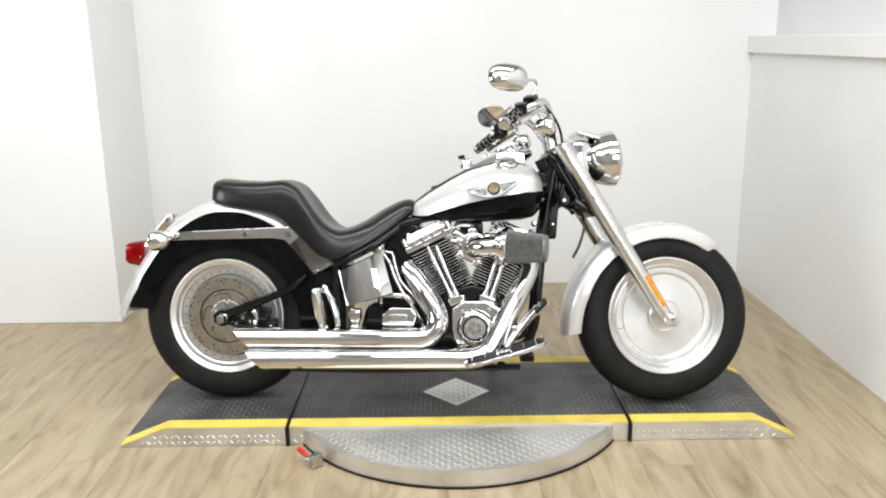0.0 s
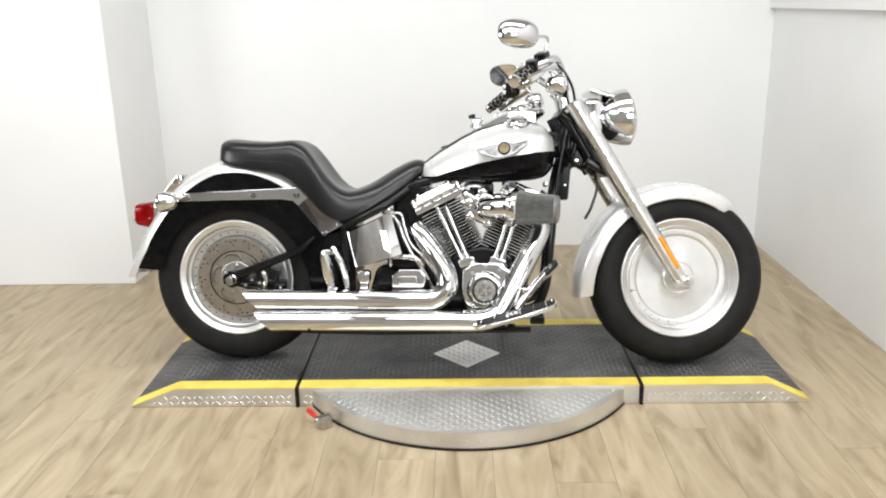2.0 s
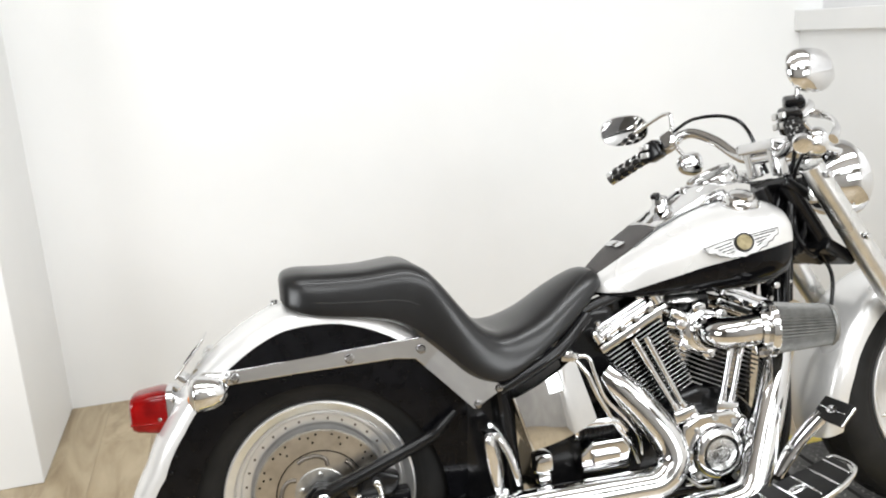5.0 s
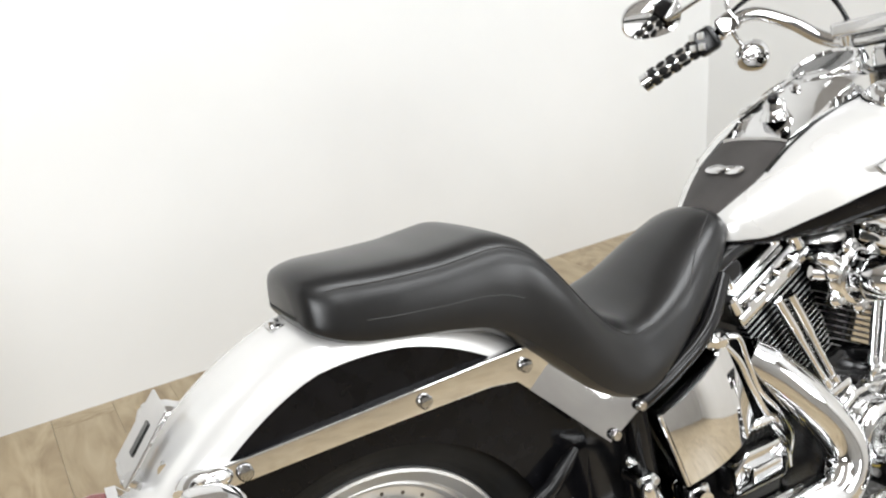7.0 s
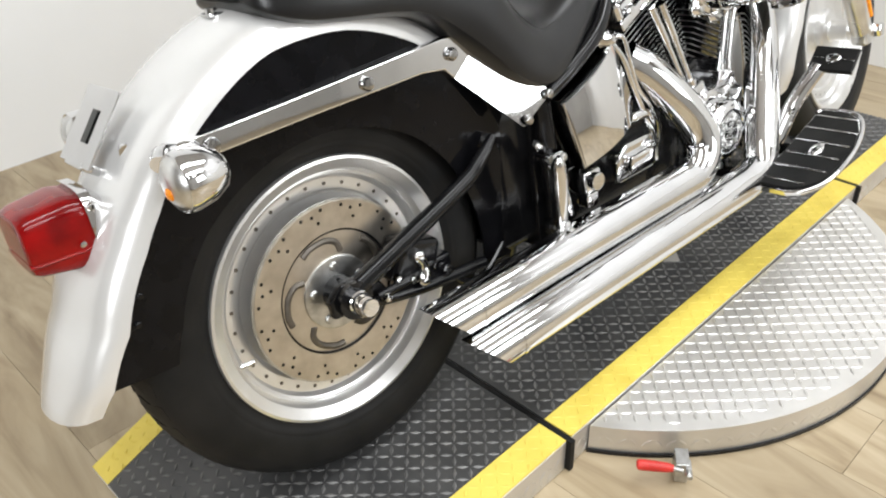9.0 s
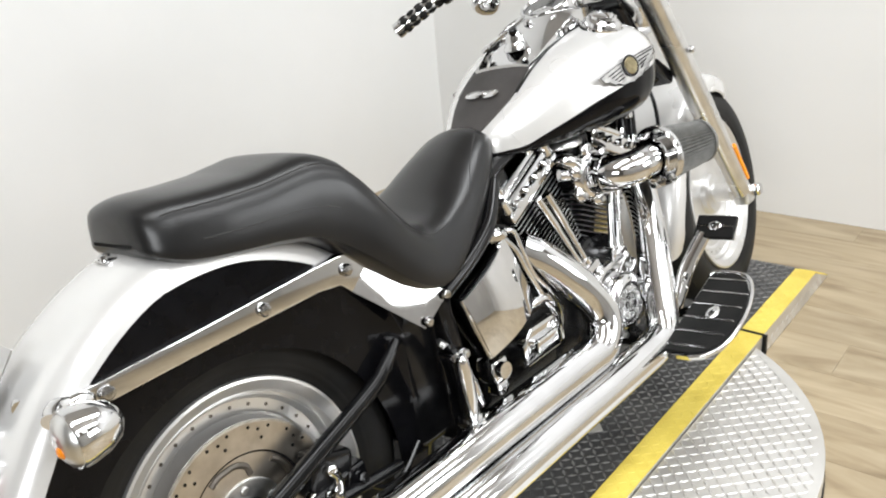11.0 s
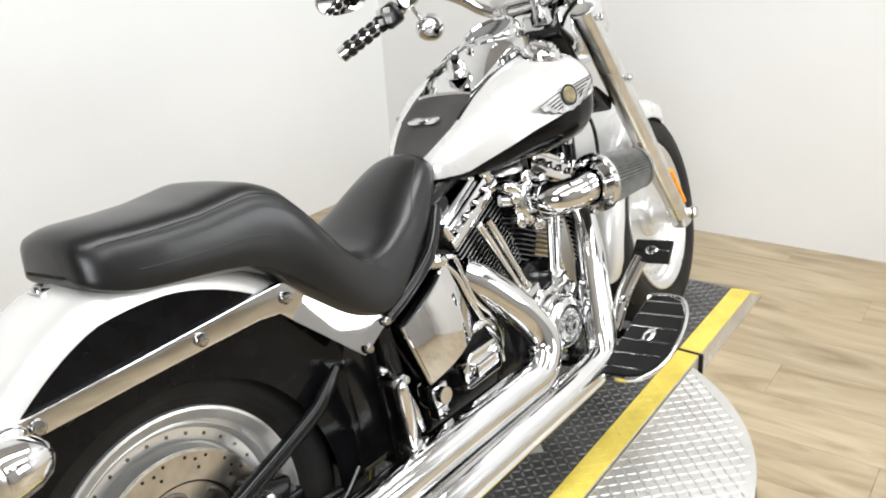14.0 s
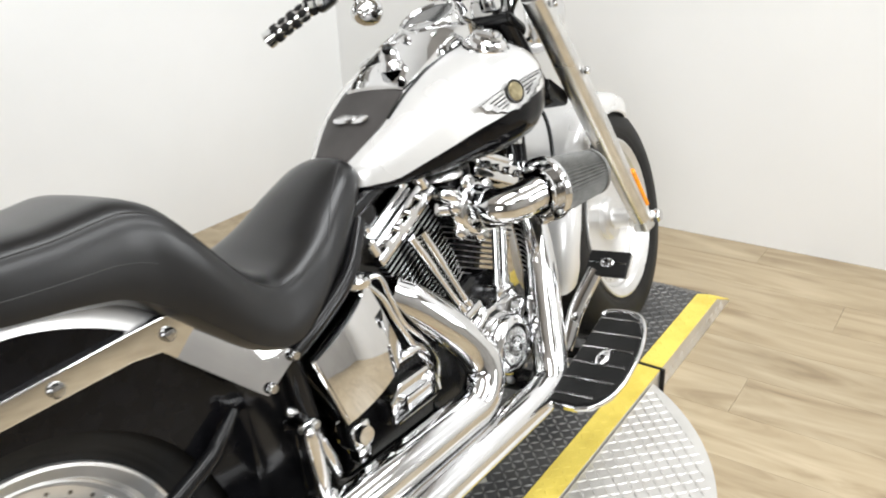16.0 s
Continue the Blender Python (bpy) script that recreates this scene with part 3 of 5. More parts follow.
# fender struts
for sgn in (-1, 1):
    y = 0.106 * sgn
    strut = part("fender_strut", slab([(-0.19, 0.602), (0.0, 0.607), (0.2, 0.610), (0.243, 0.604), (0.262, 0.585), (0.318, 0.628), (0.305, 0.645),
                                       (0.28, 0.652), (0.2, 0.650), (0.0, 0.640), (-0.19, 0.632)], y - 0.008, y + 0.008, 0.003), CHROME, bike, "polished chrome fender strut")
    saddle = []
    for xa, za, xb, zb in ((0.258, 0.590, 0.314, 0.632), (0.268, 0.579, 0.324, 0.622), (0.290, 0.556, 0.348, 0.596), (0.305, 0.540, 0.364, 0.580), (0.318, 0.526, 0.378, 0.567), (0.345, 0.497, 0.405, 0.540), (0.360, 0.482, 0.432, 0.522)):
        yy = 0.112 + 0.040 * (xa - 0.258) / 0.102
        xm, zm = (xa + xb) / 2, (za + zb) / 2
        saddle.append([(xa, sgn * yy, za), ((xa + xm) / 2, sgn * (yy + 0.0008), (za + zm) / 2), (xm, sgn * (yy + 0.001), zm), ((xb + xm) / 2, sgn * (yy + 0.0008), (zb + zm) / 2),
                       (xb, sgn * yy, zb), (xb, sgn * (yy - 0.004), zb), (xa, sgn * (yy - 0.004), za)])
    plate = part("strut_plate", rings(saddle), CHROME, bike, "bent chrome plate that ties strut to frame")
    for bx, bz in ((-0.148, 0.617), (0.098, 0.625), (0.258, 0.625)):
        part("strut_bolt", bolt(bx, -0.114, bz, 0.0105, 0.009), CHROME, strut)
    for bx, bz in ((0.367, 0.492), (0.419, 0.521)):
        part("plate_bolt", bolt(bx, -0.1545, bz, 0.009, 0.007), CHROME, plate)

# rear turn signals, tail lamp, plate bracket
def bullet(m, parent, name="turn_signal"):
    body = part(name, lathe([(0.0, -0.052), (0.012, -0.05), (0.025, -0.04), (0.034, -0.022), (0.038, 0.0), (0.038, 0.010), (0.036, 0.014), (0.034, 0.012), (0.0, 0.010)], 32, m), CHROME, parent, "chrome bullet turn signal")
    lens = part("signal_lens", lathe([(0.034, 0.0125), (0.031, 0.019), (0.02, 0.025), (0.0, 0.027)], 28, m), SATIN, body, "clear silvered lens")
    part("signal_bulb", moved(ellipsoid(0, 0.024, -0.008, 0.011, 0.006, 0.009, 14), m), ORANGE, body, "amber bulb")
    return body


for sgn in (-1, 1):
    bullet(pose(-0.212, sgn * 0.172, 0.606, 0, 8, 90), bike)
    part("signal_stalk", merge(tube([(-0.225, sgn * 0.135, 0.622), (-0.21, sgn * 0.115, 0.628), (-0.18, sgn * 0.108, 0.622)], [0.012, 0.012, 0.010], 12),
                               ellipsoid(-0.185, sgn * 0.112, 0.62, 0.025, 0.014, 0.015, 16)), CHROME, bike)
tail = part("tail_lamp", rings([[(x, y * w, z0 + (z1 - z0) * (0.5 + 0.5 * v)) for y, v in
                                 [(math.copysign(abs(math.cos(q)) ** 0.5, math.cos(q)), math.copysign(abs(math.sin(q)) ** 0.5, math.sin(q))) for q in (2 * math.pi * k / 28 for k in range(28))]]
                                for x, w, z0, z1 in ((-0.300, 0.052, 0.500, 0.592), (-0.318, 0.055, 0.496, 0.596), (-0.368, 0.050, 0.505, 0.590), (-0.378, 0.047, 0.510, 0.585), (-0.381, 0.042, 0.517, 0.578))]), RED, bike, "red tail lamp lens")
part("tail_lamp_base", rings([[(x, y * w, z0 + (z1 - z0) * (0.5 + 0.5 * v)) for y, v in
                               [(math.copysign(abs(math.cos(q)) ** 0.5, math.cos(q)), math.copysign(abs(math.sin(q)) ** 0.5, math.sin(q))) for q in (2 * math.pi * k / 28 for k in range(28))]]
                              for x, w, z0, z1 in ((-0.272, 0.048, 0.495, 0.58), (-0.288, 0.056, 0.487, 0.597), (-0.301, 0.056, 0.490, 0.598))]), CHROME, tail, "chrome lamp base")
part("lens_rib", rings([[(x, y * w, 0.5275 + 0.005 * v) for y, v in
                         [(math.copysign(abs(math.cos(q)) ** 0.5, math.cos(q)), math.sin(q)) for q in (2 * math.pi * k / 28 for k in range(28))]]
                        for x, w in ((-0.302, 0.052), (-0.318, 0.0575), (-0.368, 0.0525), (-0.3815, 0.0475))]), RED, tail)
for sgn in (-1, 1):
    part("lens_screw", bolt(-0.318, sgn * 0.0575, 0.537, 0.004, 0.003), CHROME, tail)
PB = pose(-0.245, 0.012, 0.655, 0, 40, 0)
bracket = part("plate_bracket", merge(moved(box(0, 0, 0, 0.004, 0.105, 0.105, 0.0015), PB), moved(box(0.012, 0, -0.05, 0.03, 0.06, 0.012, 0.003), PB),
                                      tube([(-0.23, -0.05, 0.625), (-0.215, 0.0, 0.628), (-0.23, 0.05, 0.625)], 0.010, 10)), CHROME, bike, "bare chrome number plate bracket")
part("bracket_slot", moved(box(-0.003, -0.008, 0.0, 0.002, 0.018, 0.045, 0.0005), PB), FRAME, bracket)

# seat: x, half width of the top, half width of the skirt, top middle, top edge, skirt foot
SEAT = [(-0.036, 0.050, 0.055, 0.800, 0.796, 0.775), (-0.033, 0.072, 0.078, 0.815, 0.808, 0.757), (-0.024, 0.088, 0.095, 0.824, 0.814, 0.748), (-0.010, 0.097, 0.104, 0.828, 0.815, 0.740),
        (0.01, 0.106, 0.113, 0.828, 0.818, 0.730), (0.04, 0.112, 0.119, 0.825, 0.816, 0.722), (0.08, 0.118, 0.125, 0.821, 0.814, 0.716), (0.15, 0.124, 0.131, 0.818, 0.813, 0.706),
        (0.20, 0.127, 0.135, 0.821, 0.818, 0.694), (0.235, 0.130, 0.138, 0.824, 0.821, 0.674), (0.26, 0.132, 0.141, 0.818, 0.817, 0.652), (0.29, 0.138, 0.146, 0.794, 0.800, 0.624),
        (0.32, 0.143, 0.151, 0.748, 0.766, 0.594), (0.35, 0.146, 0.155, 0.700, 0.724, 0.562), (0.38, 0.147, 0.158, 0.664, 0.688, 0.541), (0.41, 0.146, 0.160, 0.645, 0.664, 0.528),
        (0.44, 0.143, 0.160, 0.638, 0.652, 0.527), (0.48, 0.138, 0.156, 0.648, 0.652, 0.546), (0.52, 0.126, 0.147, 0.666, 0.664, 0.568), (0.56, 0.108, 0.135, 0.690, 0.678, 0.590),
        (0.60, 0.090, 0.122, 0.715, 0.694, 0.614), (0.64, 0.076, 0.106, 0.735, 0.708, 0.644), (0.67, 0.065, 0.093, 0.747, 0.718, 0.668), (0.695, 0.054, 0.080, 0.751, 0.724, 0.692),
        (0.712, 0.044, 0.068, 0.744, 0.722, 0.706), (0.724, 0.028, 0.048, 0.730, 0.716, 0.714)]


def seat_loop(x):
    wt, ws, zc, ze, zf = lerp_table(SEAT, x)
    half = []
    for u in np.linspace(0, 1, 9):
        half.append((wt * u * 0.72, zc + (ze - zc) * u * u * 0.85))
    for q in (0.25, 0.5, 0.75, 1.0):
        an = q * math.pi / 2
        half.append((wt * (0.72 + 0.31 * math.sin(an)), zc + (ze - zc) * 0.85 - 0.042 * (1 - math.cos(an))))
    y0, z0 = half[-1]
    for u in (0.25, 0.5, 0.75, 0.92):
        half.append((y0 + (ws - y0) * math.sin(u * math.pi / 2), z0 + (zf - z0) * u))
    soft_edge = min(1.0, max(0.0, (ws - 1.06 * wt) / 0.022))
    for i in range(1, 17):
        an = i / 16.4 * math.pi / 2
        y1, z1 = ws * math.sin(an) ** 0.92, zf + (zc - zf) * math.cos(an) ** 0.8
        half[i] = (half[i][0] + (y1 - half[i][0]) * soft_edge, half[i][1] + (z1 - half[i][1]) * soft_edge)
    half.append((ws * 0.97, zf))
    half.append((ws * 0.85, zf - 0.006))
    full = [(x, -y, z) for y, z in half] + [(x, y, z) for y, z in reversed(half[1:])]
    return full


stations = [-0.036, -0.0345, -0.033, -0.029, -0.024, -0.017, -0.010] + list(np.arange(0.0, 0.70, 0.01)) + [0.704, 0.712, 0.718, 0.724]
seat_bm = rings([seat_loop(x) for x in stations])
for turn_no in range(3):
    bmesh.ops.smooth_vert(seat_bm, verts=seat_bm.verts, factor=0.5, use_axis_x=True, use_axis_y=True, use_axis_z=True)
SEAT_LOOPS = len(stations)
seat_bm.verts.ensure_lookup_table()
SEAT_SKIN = [[v.co.copy() for v in seat_bm.verts[i * 37:(i + 1) * 37]] for i in range(SEAT_LOOPS)]
seat = part("seat", seat_bm, LEATHER, bike, "black leather two-up saddle with a stepped pillion pad")


def seat_at(x, k):
    """A place on the seat's skin: station x, k steps down from the middle of the top (a fraction goes between)."""
    i = min(range(SEAT_LOOPS), key=lambda n: abs(stations[n] - x))
    lo = int(k)
    return SEAT_SKIN[i][lo].lerp(SEAT_SKIN[i][lo + 1], k - lo)


def seam(path, r=0.0012):
    for sgn in (1, -1):
        pts = [(p.x, sgn * p.y, p.z) for p in (seat_at(x, k) for x, k in path)]
        part("seat_seam", tube(pts, r, 6, 2), STITCH, seat, "stitched seam")


seam([(x, 10.2) for x in np.arange(0.0, 0.50, 0.02)])
seam([(0.704, 5.6), (0.69, 6.2), (0.67, 6.9), (0.65, 7.5), (0.63, 8.2), (0.61, 9.0), (0.59, 10.0), (0.57, 11.2)])
seam([(x, 13.5) for x in np.arange(0.04, 0.27, 0.02)], 0.0009)
part("seat_pan", slab([(0.385, 0.555), (0.41, 0.537), (0.445, 0.537), (0.50, 0.562), (0.58, 0.604), (0.675, 0.672), (0.675, 0.700), (0.56, 0.650), (0.48, 0.615), (0.40, 0.610)], -0.062, 0.062, 0.006), FRAME, bike, "black pan under the saddle")
part("seat_bracket", merge(box(-0.043, 0, 0.750, 0.034, 0.03, 0.004, 0.001), lathe([(0.0, 0.0), (0.008, 0.0), (0.008, 0.008), (0.0, 0.010)], 12, pose(-0.050, 0, 0.751, 90, 0, 0))), CHROME, bike)

# tank: x, half width, top, colour line, bottom
TANK = [(0.700, 0.040, 0.722, 0.690, 0.684), (0.720, 0.075, 0.742, 0.690, 0.678), (0.76, 0.105, 0.772, 0.688, 0.672), (0.80, 0.130, 0.798, 0.702, 0.670), (0.86, 0.160, 0.832, 0.720, 0.668),
        (0.92, 0.185, 0.858, 0.738, 0.668), (0.98, 0.204, 0.876, 0.750, 0.668), (1.04, 0.214, 0.886, 0.762, 0.669), (1.10, 0.211, 0.884, 0.772, 0.674), (1.14, 0.195, 0.870, 0.776, 0.684),
        (1.165, 0.165, 0.848, 0.778, 0.700), (1.178, 0.13, 0.822, 0.778, 0.722), (1.184, 0.07, 0.800, 0.776, 0.744)]


def tank_half(x):
    """Points of the right half, crown to foot, and how many of them lie above the colour line."""
    w, zt, zl, zb = lerp_table(TANK, x)
    up, low = [], []
    for q in np.linspace(0, 1, 12):
        an = q * math.pi / 2
        up.append((w * math.sin(an) ** 0.72, zl + (zt - zl) * math.cos(an) ** 0.66))
    for q in np.linspace(0, 1, 9):
        an = q * math.pi / 2
        low.append((w * (1 - 0.45 * (1 - math.cos(an)) ** 1.2), zl + (zb - zl) * math.sin(an)))
    low.append((0.0, zb))
    return up, low


tank_x = [0.700, 0.708] + list(np.arange(0.72, 1.17, 0.015)) + [1.172, 1.178, 1.184]
up_loops, low_loops = [], []
for x in tank_x:
    up, low = tank_half(x)
    up_loops.append([(x, -y, z) for y, z in reversed(up)] + [(x, y, z) for y, z in up[1:]])
    low_loops.append([(x, -y, z) for y, z in low] + [(x, y, z) for y, z in reversed(low[:-1])])


def open_skin(loops):
    bm = rings(loops, closed=False, caps=False)
    for loop_i in (0, -1):
        n = len(loops[0])
        bm.verts.ensure_lookup_table()
        start = 0 if loop_i == 0 else (len(loops) - 1) * n
        bm.faces.new([bm.verts[start + k] for k in range(n)])
    return bm


tank = part("fuel_tank", open_skin(up_loops), SILVER, bike, "silver metallic teardrop fuel tank")
part("tank_lower_panel", open_skin(low_loops), BLACK, tank, "gloss black lower tank panel")
for sgn in (-1, 1):
    pts = []
    for x in np.arange(0.73, 1.17, 0.02):
        up, low = tank_half(x)
        pts.append((x, sgn * (up[-1][0] + 0.0004), up[-1][1]))
    part("pinstripe", tube(pts, 0.001, 6, 2), FRAME, tank, "thin pinstripe on the colour line")
    pts = []
    for x in np.arange(0.80, 1.13, 0.02):
        w, zt, zl, zb = lerp_table(TANK, x)
        yy = 0.077 + 0.05 * (x - 0.8)
        an = math.asin(min(1, (yy / w) ** (1 / 0.72)))
        pts.append((x, sgn * yy, zl + (zt - zl) * math.cos(an) ** 0.66 + 0.0005))
    part("tank_seam", tube(pts, 0.003, 6, 2), FRAME, tank, "black seam beside the console")

# winged badge on each tank side
def badge(sgn):
    w, zt, zl, zb = lerp_table(TANK, 1.005)
    yb, zb2 = sgn * (w * 0.985 + 0.006), 0.788
    outline = [(-0.088, 0.006), (-0.03, 0.013), (0.03, 0.013), (0.088, 0.014), (0.085, 0.000), (0.074, -0.004), (0.070, -0.011), (0.058, -0.013), (0.053, -0.021), (0.038, -0.022), (0.030, -0.030), (0.012, -0.030),
               (0.0, -0.034), (-0.015, -0.030), (-0.034, -0.029), (-0.044, -0.022), (-0.058, -0.020), (-0.066, -0.011), (-0.080, -0.008)]
    bm = slab(outline, -0.002, 0.004, 0.001)
    b = part("tank_badge", moved(bm, pose(1.0, yb, zb2, 0, 0, 0) @ pose(0, 0, 0, sgn * 12, -8, sgn * 9)), BADGE, bike, "pewter winged badge")
    place = pose(1.005, yb, zb2, 0, 0, 0) @ pose(0, 0, 0, sgn * 12, -8, sgn * 9)
    part("badge_medallion", lathe([(0.0185, -0.006 * -sgn), (0.0185, 0.006 * sgn), (0.016, 0.008 * sgn), (0.0, 0.007 * sgn)], 28, place), GOLD, b, "round antique gold medallion")
    part("medallion_rim", lathe([(0.0225, -0.006 * -sgn), (0.0225, 0.0055 * sgn), (0.0175, 0.0066 * sgn), (0.0, 0.006 * sgn)], 16, place), FRAME, b)
    place0 = pose(1.0, yb, zb2) @ pose(0, 0, 0, sgn * 12, -8, sgn * 9)
    lines = [tube([place0 @ Vector((u, sgn * 0.0042, v)) for u, v in outline + outline[:1]], 0.0009, 6, smooth=False)]
    for k in range(4):
        lines.append(tube([place @ Vector((0.026, sgn * 0.0045, 0.008 - 0.008 * k)), place @ Vector((0.075 - 0.012 * k, sgn * 0.0045, 0.009 - 0.006 * k))], 0.0012, 6, smooth=False))
        lines.append(tube([place @ Vector((-0.028, sgn * 0.0048, 0.006 - 0.007 * k)), place @ Vector((-0.068 + 0.007 * k, sgn * 0.0045, 0.001 - 0.006 * k))], 0.0012, 6, smooth=False))
    tagged(part("badge_relief", merge(*lines), FRAME, b, "dark relief lines"), kind="stuff")


badge(-1), badge(1)


def crown(x, y):
    """Height of the tank's skin over a place."""
    w, zt, zl, zb = lerp_table(TANK, x)
    an = math.asin(min(1, (abs(y) / w) ** (1 / 0.72)))
    return zl + (zt - zl) * math.cos(an) ** 0.66


# console: chrome dash with speedometer, leather strap behind it
def ribbon(x0, x1, half, lift, thick, step=0.015, ends=None):
    loops = []
    for x in np.arange(x0, x1 + 1e-6, step):
        h = half(x)
        ys = np.linspace(-h, h, 9)
        topl = [(x, y, crown(x, y) + lift(x) * (1 - 0.35 * (y / h) ** 2) + thick) for y in ys]
        low = [(x, y, crown(x, y) - 0.004) for y in reversed(ys)]
        loops.append(topl + low)
    return rings(loops)


part("tank_strap", ribbon(0.705, 0.865, lambda x: min(0.074, 0.6 * lerp_table(TANK, x)[0]), lambda x: 0.0, 0.004), STRAP, bike, "black leather tank strap with stitched edges")
part("strap_medallion", merge(ellipsoid(0.79, 0, crown(0.79, 0) + 0.005, 0.016, 0.015, 0.005, 16), *[moved(ellipsoid(0, sy, 0, 0.014, 0.024, 0.004, 16), pose(0.79, 0, crown(0.79, 0) + 0.004, 0, -22, sy * 500)) for sy in (-0.02, 0.02)]), CHROME, bike)
dash = part("console", ribbon(0.860, 1.125, lambda x: 0.072 + 0.016 * math.sin(math.pi * min(1, max(0, (x - 0.86) / 0.27))), lambda x: 0.004 + 0.040 * min(1, max(0, (x - 0.88) / 0.14)) ** 1.3, 0.004), CHROME, bike, "polished chrome tank console")
SP = pose(1.055, 0.0, 0.932, 0, -22, 0)
speedo = part("speedometer", lathe([(0.0, -0.04), (0.058, -0.04), (0.064, -0.02), (0.064, 0.006), (0.060, 0.012), (0.055, 0.012), (0.052, 0.006), (0.0, 0.006)], 40, SP @ pose(0, 0, 0, 90, 0, 0)), CHROME, dash, "chrome speedometer bezel")
part("speedometer_pod", moved(ellipsoid(0, 0, 0, 0.110, 0.080, 0.036, 32), pose(1.045, 0, 0.893, 0, -14, 0)), CHROME, dash, "rounded chrome speedometer pod")
part("dial", lathe([(0.052, 0.0065), (0.052, 0.008), (0.0, 0.008)], 36, SP @ pose(0, 0, 0, 90, 0, 0)), DIAL, dash, "black speedometer dial")
part("ignition_switch", merge(lathe([(0.0, 0.0), (0.026, 0.0), (0.024, 0.012), (0.019, 0.018), (0.019, 0.030), (0.014, 0.036), (0.0, 0.036)], 24, pose(0.905, -0.012, 0.862, 90, 0, 0)), box(0.915, 0.0, 0.893, 0.030, 0.020, 0.012, 0.004, (0, -15, 35))), CHROME, dash)
part("console_screw", lathe([(0.0, 0.0), (0.009, 0.0), (0.009, 0.008), (0.005, 0.012), (0.0, 0.012)], 16, pose(0.975, 0.0, crown(0.975, 0) + 0.030, 90, 0, 0)), CHROME, dash)
part("switch_lever", box(0.888, -0.025, 0.903, 0.024, 0.018, 0.014, 0.005, (0, -15, 35)), FRAME, dash)
for sgn in (-1, 1):
    part("indicator_trim", ellipsoid(1.0, sgn * 0.055, 0.905, 0.018, 0.006, 0.01, 14), CHROME, dash)
CAP = pose(1.052, -0.130, crown(1.052, 0.130) - 0.004, 110, 0, 0)
cap = part("fuel_cap", lathe([(0.0, 0.0), (0.041, 0.0), (0.041, 0.010), (0.036, 0.017), (0.030, 0.019), (0.029, 0.025), (0.022, 0.029), (0.0, 0.030)], 36, CAP), CHROME, bike, "chrome screw-on fuel cap")
part("cap_flange", open_lathe([(0.040, -0.004), (0.046, -0.004), (0.046, 0.003), (0.040, 0.005)], 36, CAP), CHROME, cap)
GAUGE = pose(1.030, 0.140, crown(1.030, 0.140) - 0.004, 70, 0, 0)
gauge = part("fuel_gauge", lathe([(0.0, 0.0), (0.040, 0.0), (0.040, 0.006), (0.034, 0.010), (0.0, 0.011)], 36, GAUGE), CHROME, bike, "flush chrome fuel gauge")

# frame
frame_tubes = [tube([(0.42, s * 0.10, 0.55), (0.52, s * 0.10, 0.585), (0.66, s * 0.075, 0.655), (0.9, s * 0.05, 0.71), (1.2, s * 0.03, 0.80)], 0.015, 12) for s in (-1, 1)]
frame_tubes += [tube([(1.225, s * 0.04, 0.79), (1.19, s * 0.06, 0.66), (1.17, s * 0.085, 0.45), (1.15, s * 0.095, 0.28), (1.08, s * 0.10, 0.205), (0.8, s * 0.11, 0.195), (0.45, s * 0.11, 0.205)], 0.017, 12) for s in (-1, 1)]
frame_tubes += [tube([(0.45, s * 0.12, 0.205), (0.44, s * 0.125, 0.36), (0.43, s * 0.12, 0.55)], 0.018, 12) for s in (-1, 1)]
frame_tubes += [box(0.44, 0, 0.40, 0.05, 0.22, 0.36, 0.01), tube([(1.19, 0, 0.90), (1.265, 0, 0.75)], 0.036, 20, smooth=False), box(1.2, 0, 0.80, 0.08, 0.06, 0.10, 0.015)]
frame_tubes += [tube([(0.425, s * 0.138, 0.512), (0.50, s * 0.142, 0.546), (0.58, s * 0.134, 0.588), (0.66, s * 0.095, 0.645)], 0.0145, 12) for s in (-1, 1)]
chassis = part("frame", merge(*frame_tubes), FRAME, bike, "black steel frame tubes")
part("frame_bolt", bolt(0.45, -0.112, 0.538, 0.0095, 0.009), CHROME, chassis)
part("frame_bolt", bolt(1.15, -0.098, 0.66, 0.010, 0.012), CHROME, chassis)
part("inner_guard", box(0.37, 0, 0.50, 0.03, 0.18, 0.25, 0.01, (0, 20, 0)), FRAME, chassis)

part("neck_cover", slab([(1.214, 0.895), (1.262, 0.890), (1.300, 0.800), (1.340, 0.705), (1.322, 0.680), (1.283, 0.722), (1.244, 0.715), (1.236, 0.600), (1.200, 0.600), (1.196, 0.834)], -0.048, 0.048, 0.008), FRAME, chassis, "black steering neck cover")
for k, (nx, nz) in enumerate(((1.262, 0.742), (1.305, 0.735), (1.238, 0.82), (1.222, 0.655))):
    part("neck_bolt", bolt(nx, -0.048, nz, 0.009 if k < 2 else 0.007, 0.010), CHROME, chassis)
for pts in ([(1.235, -0.055, 0.86), (1.225, -0.075, 0.80), (1.245, -0.085, 0.74), (1.285, -0.075, 0.715), (1.300, -0.06, 0.745)], [(1.250, -0.05, 0.88), (1.262, -0.07, 0.82), (1.250, -0.078, 0.765), (1.225, -0.075, 0.72)]):
    part("neck_wire", tube(pts, 0.006, 8), FRAME, chassis)

part("engine_mount", box(0.67, 0, 0.53, 0.14, 0.15, 0.26, 0.02), FRAME, bike, "black engine mount behind the rear cylinder")
# added black box, keeps the gap behind the gearbox dark
part("filler_box", box(0.40, 0.0, 0.37, 0.13, 0.20, 0.26, 0.02), FRAME, bike, "black filler box that closes the gap behind the gearbox")

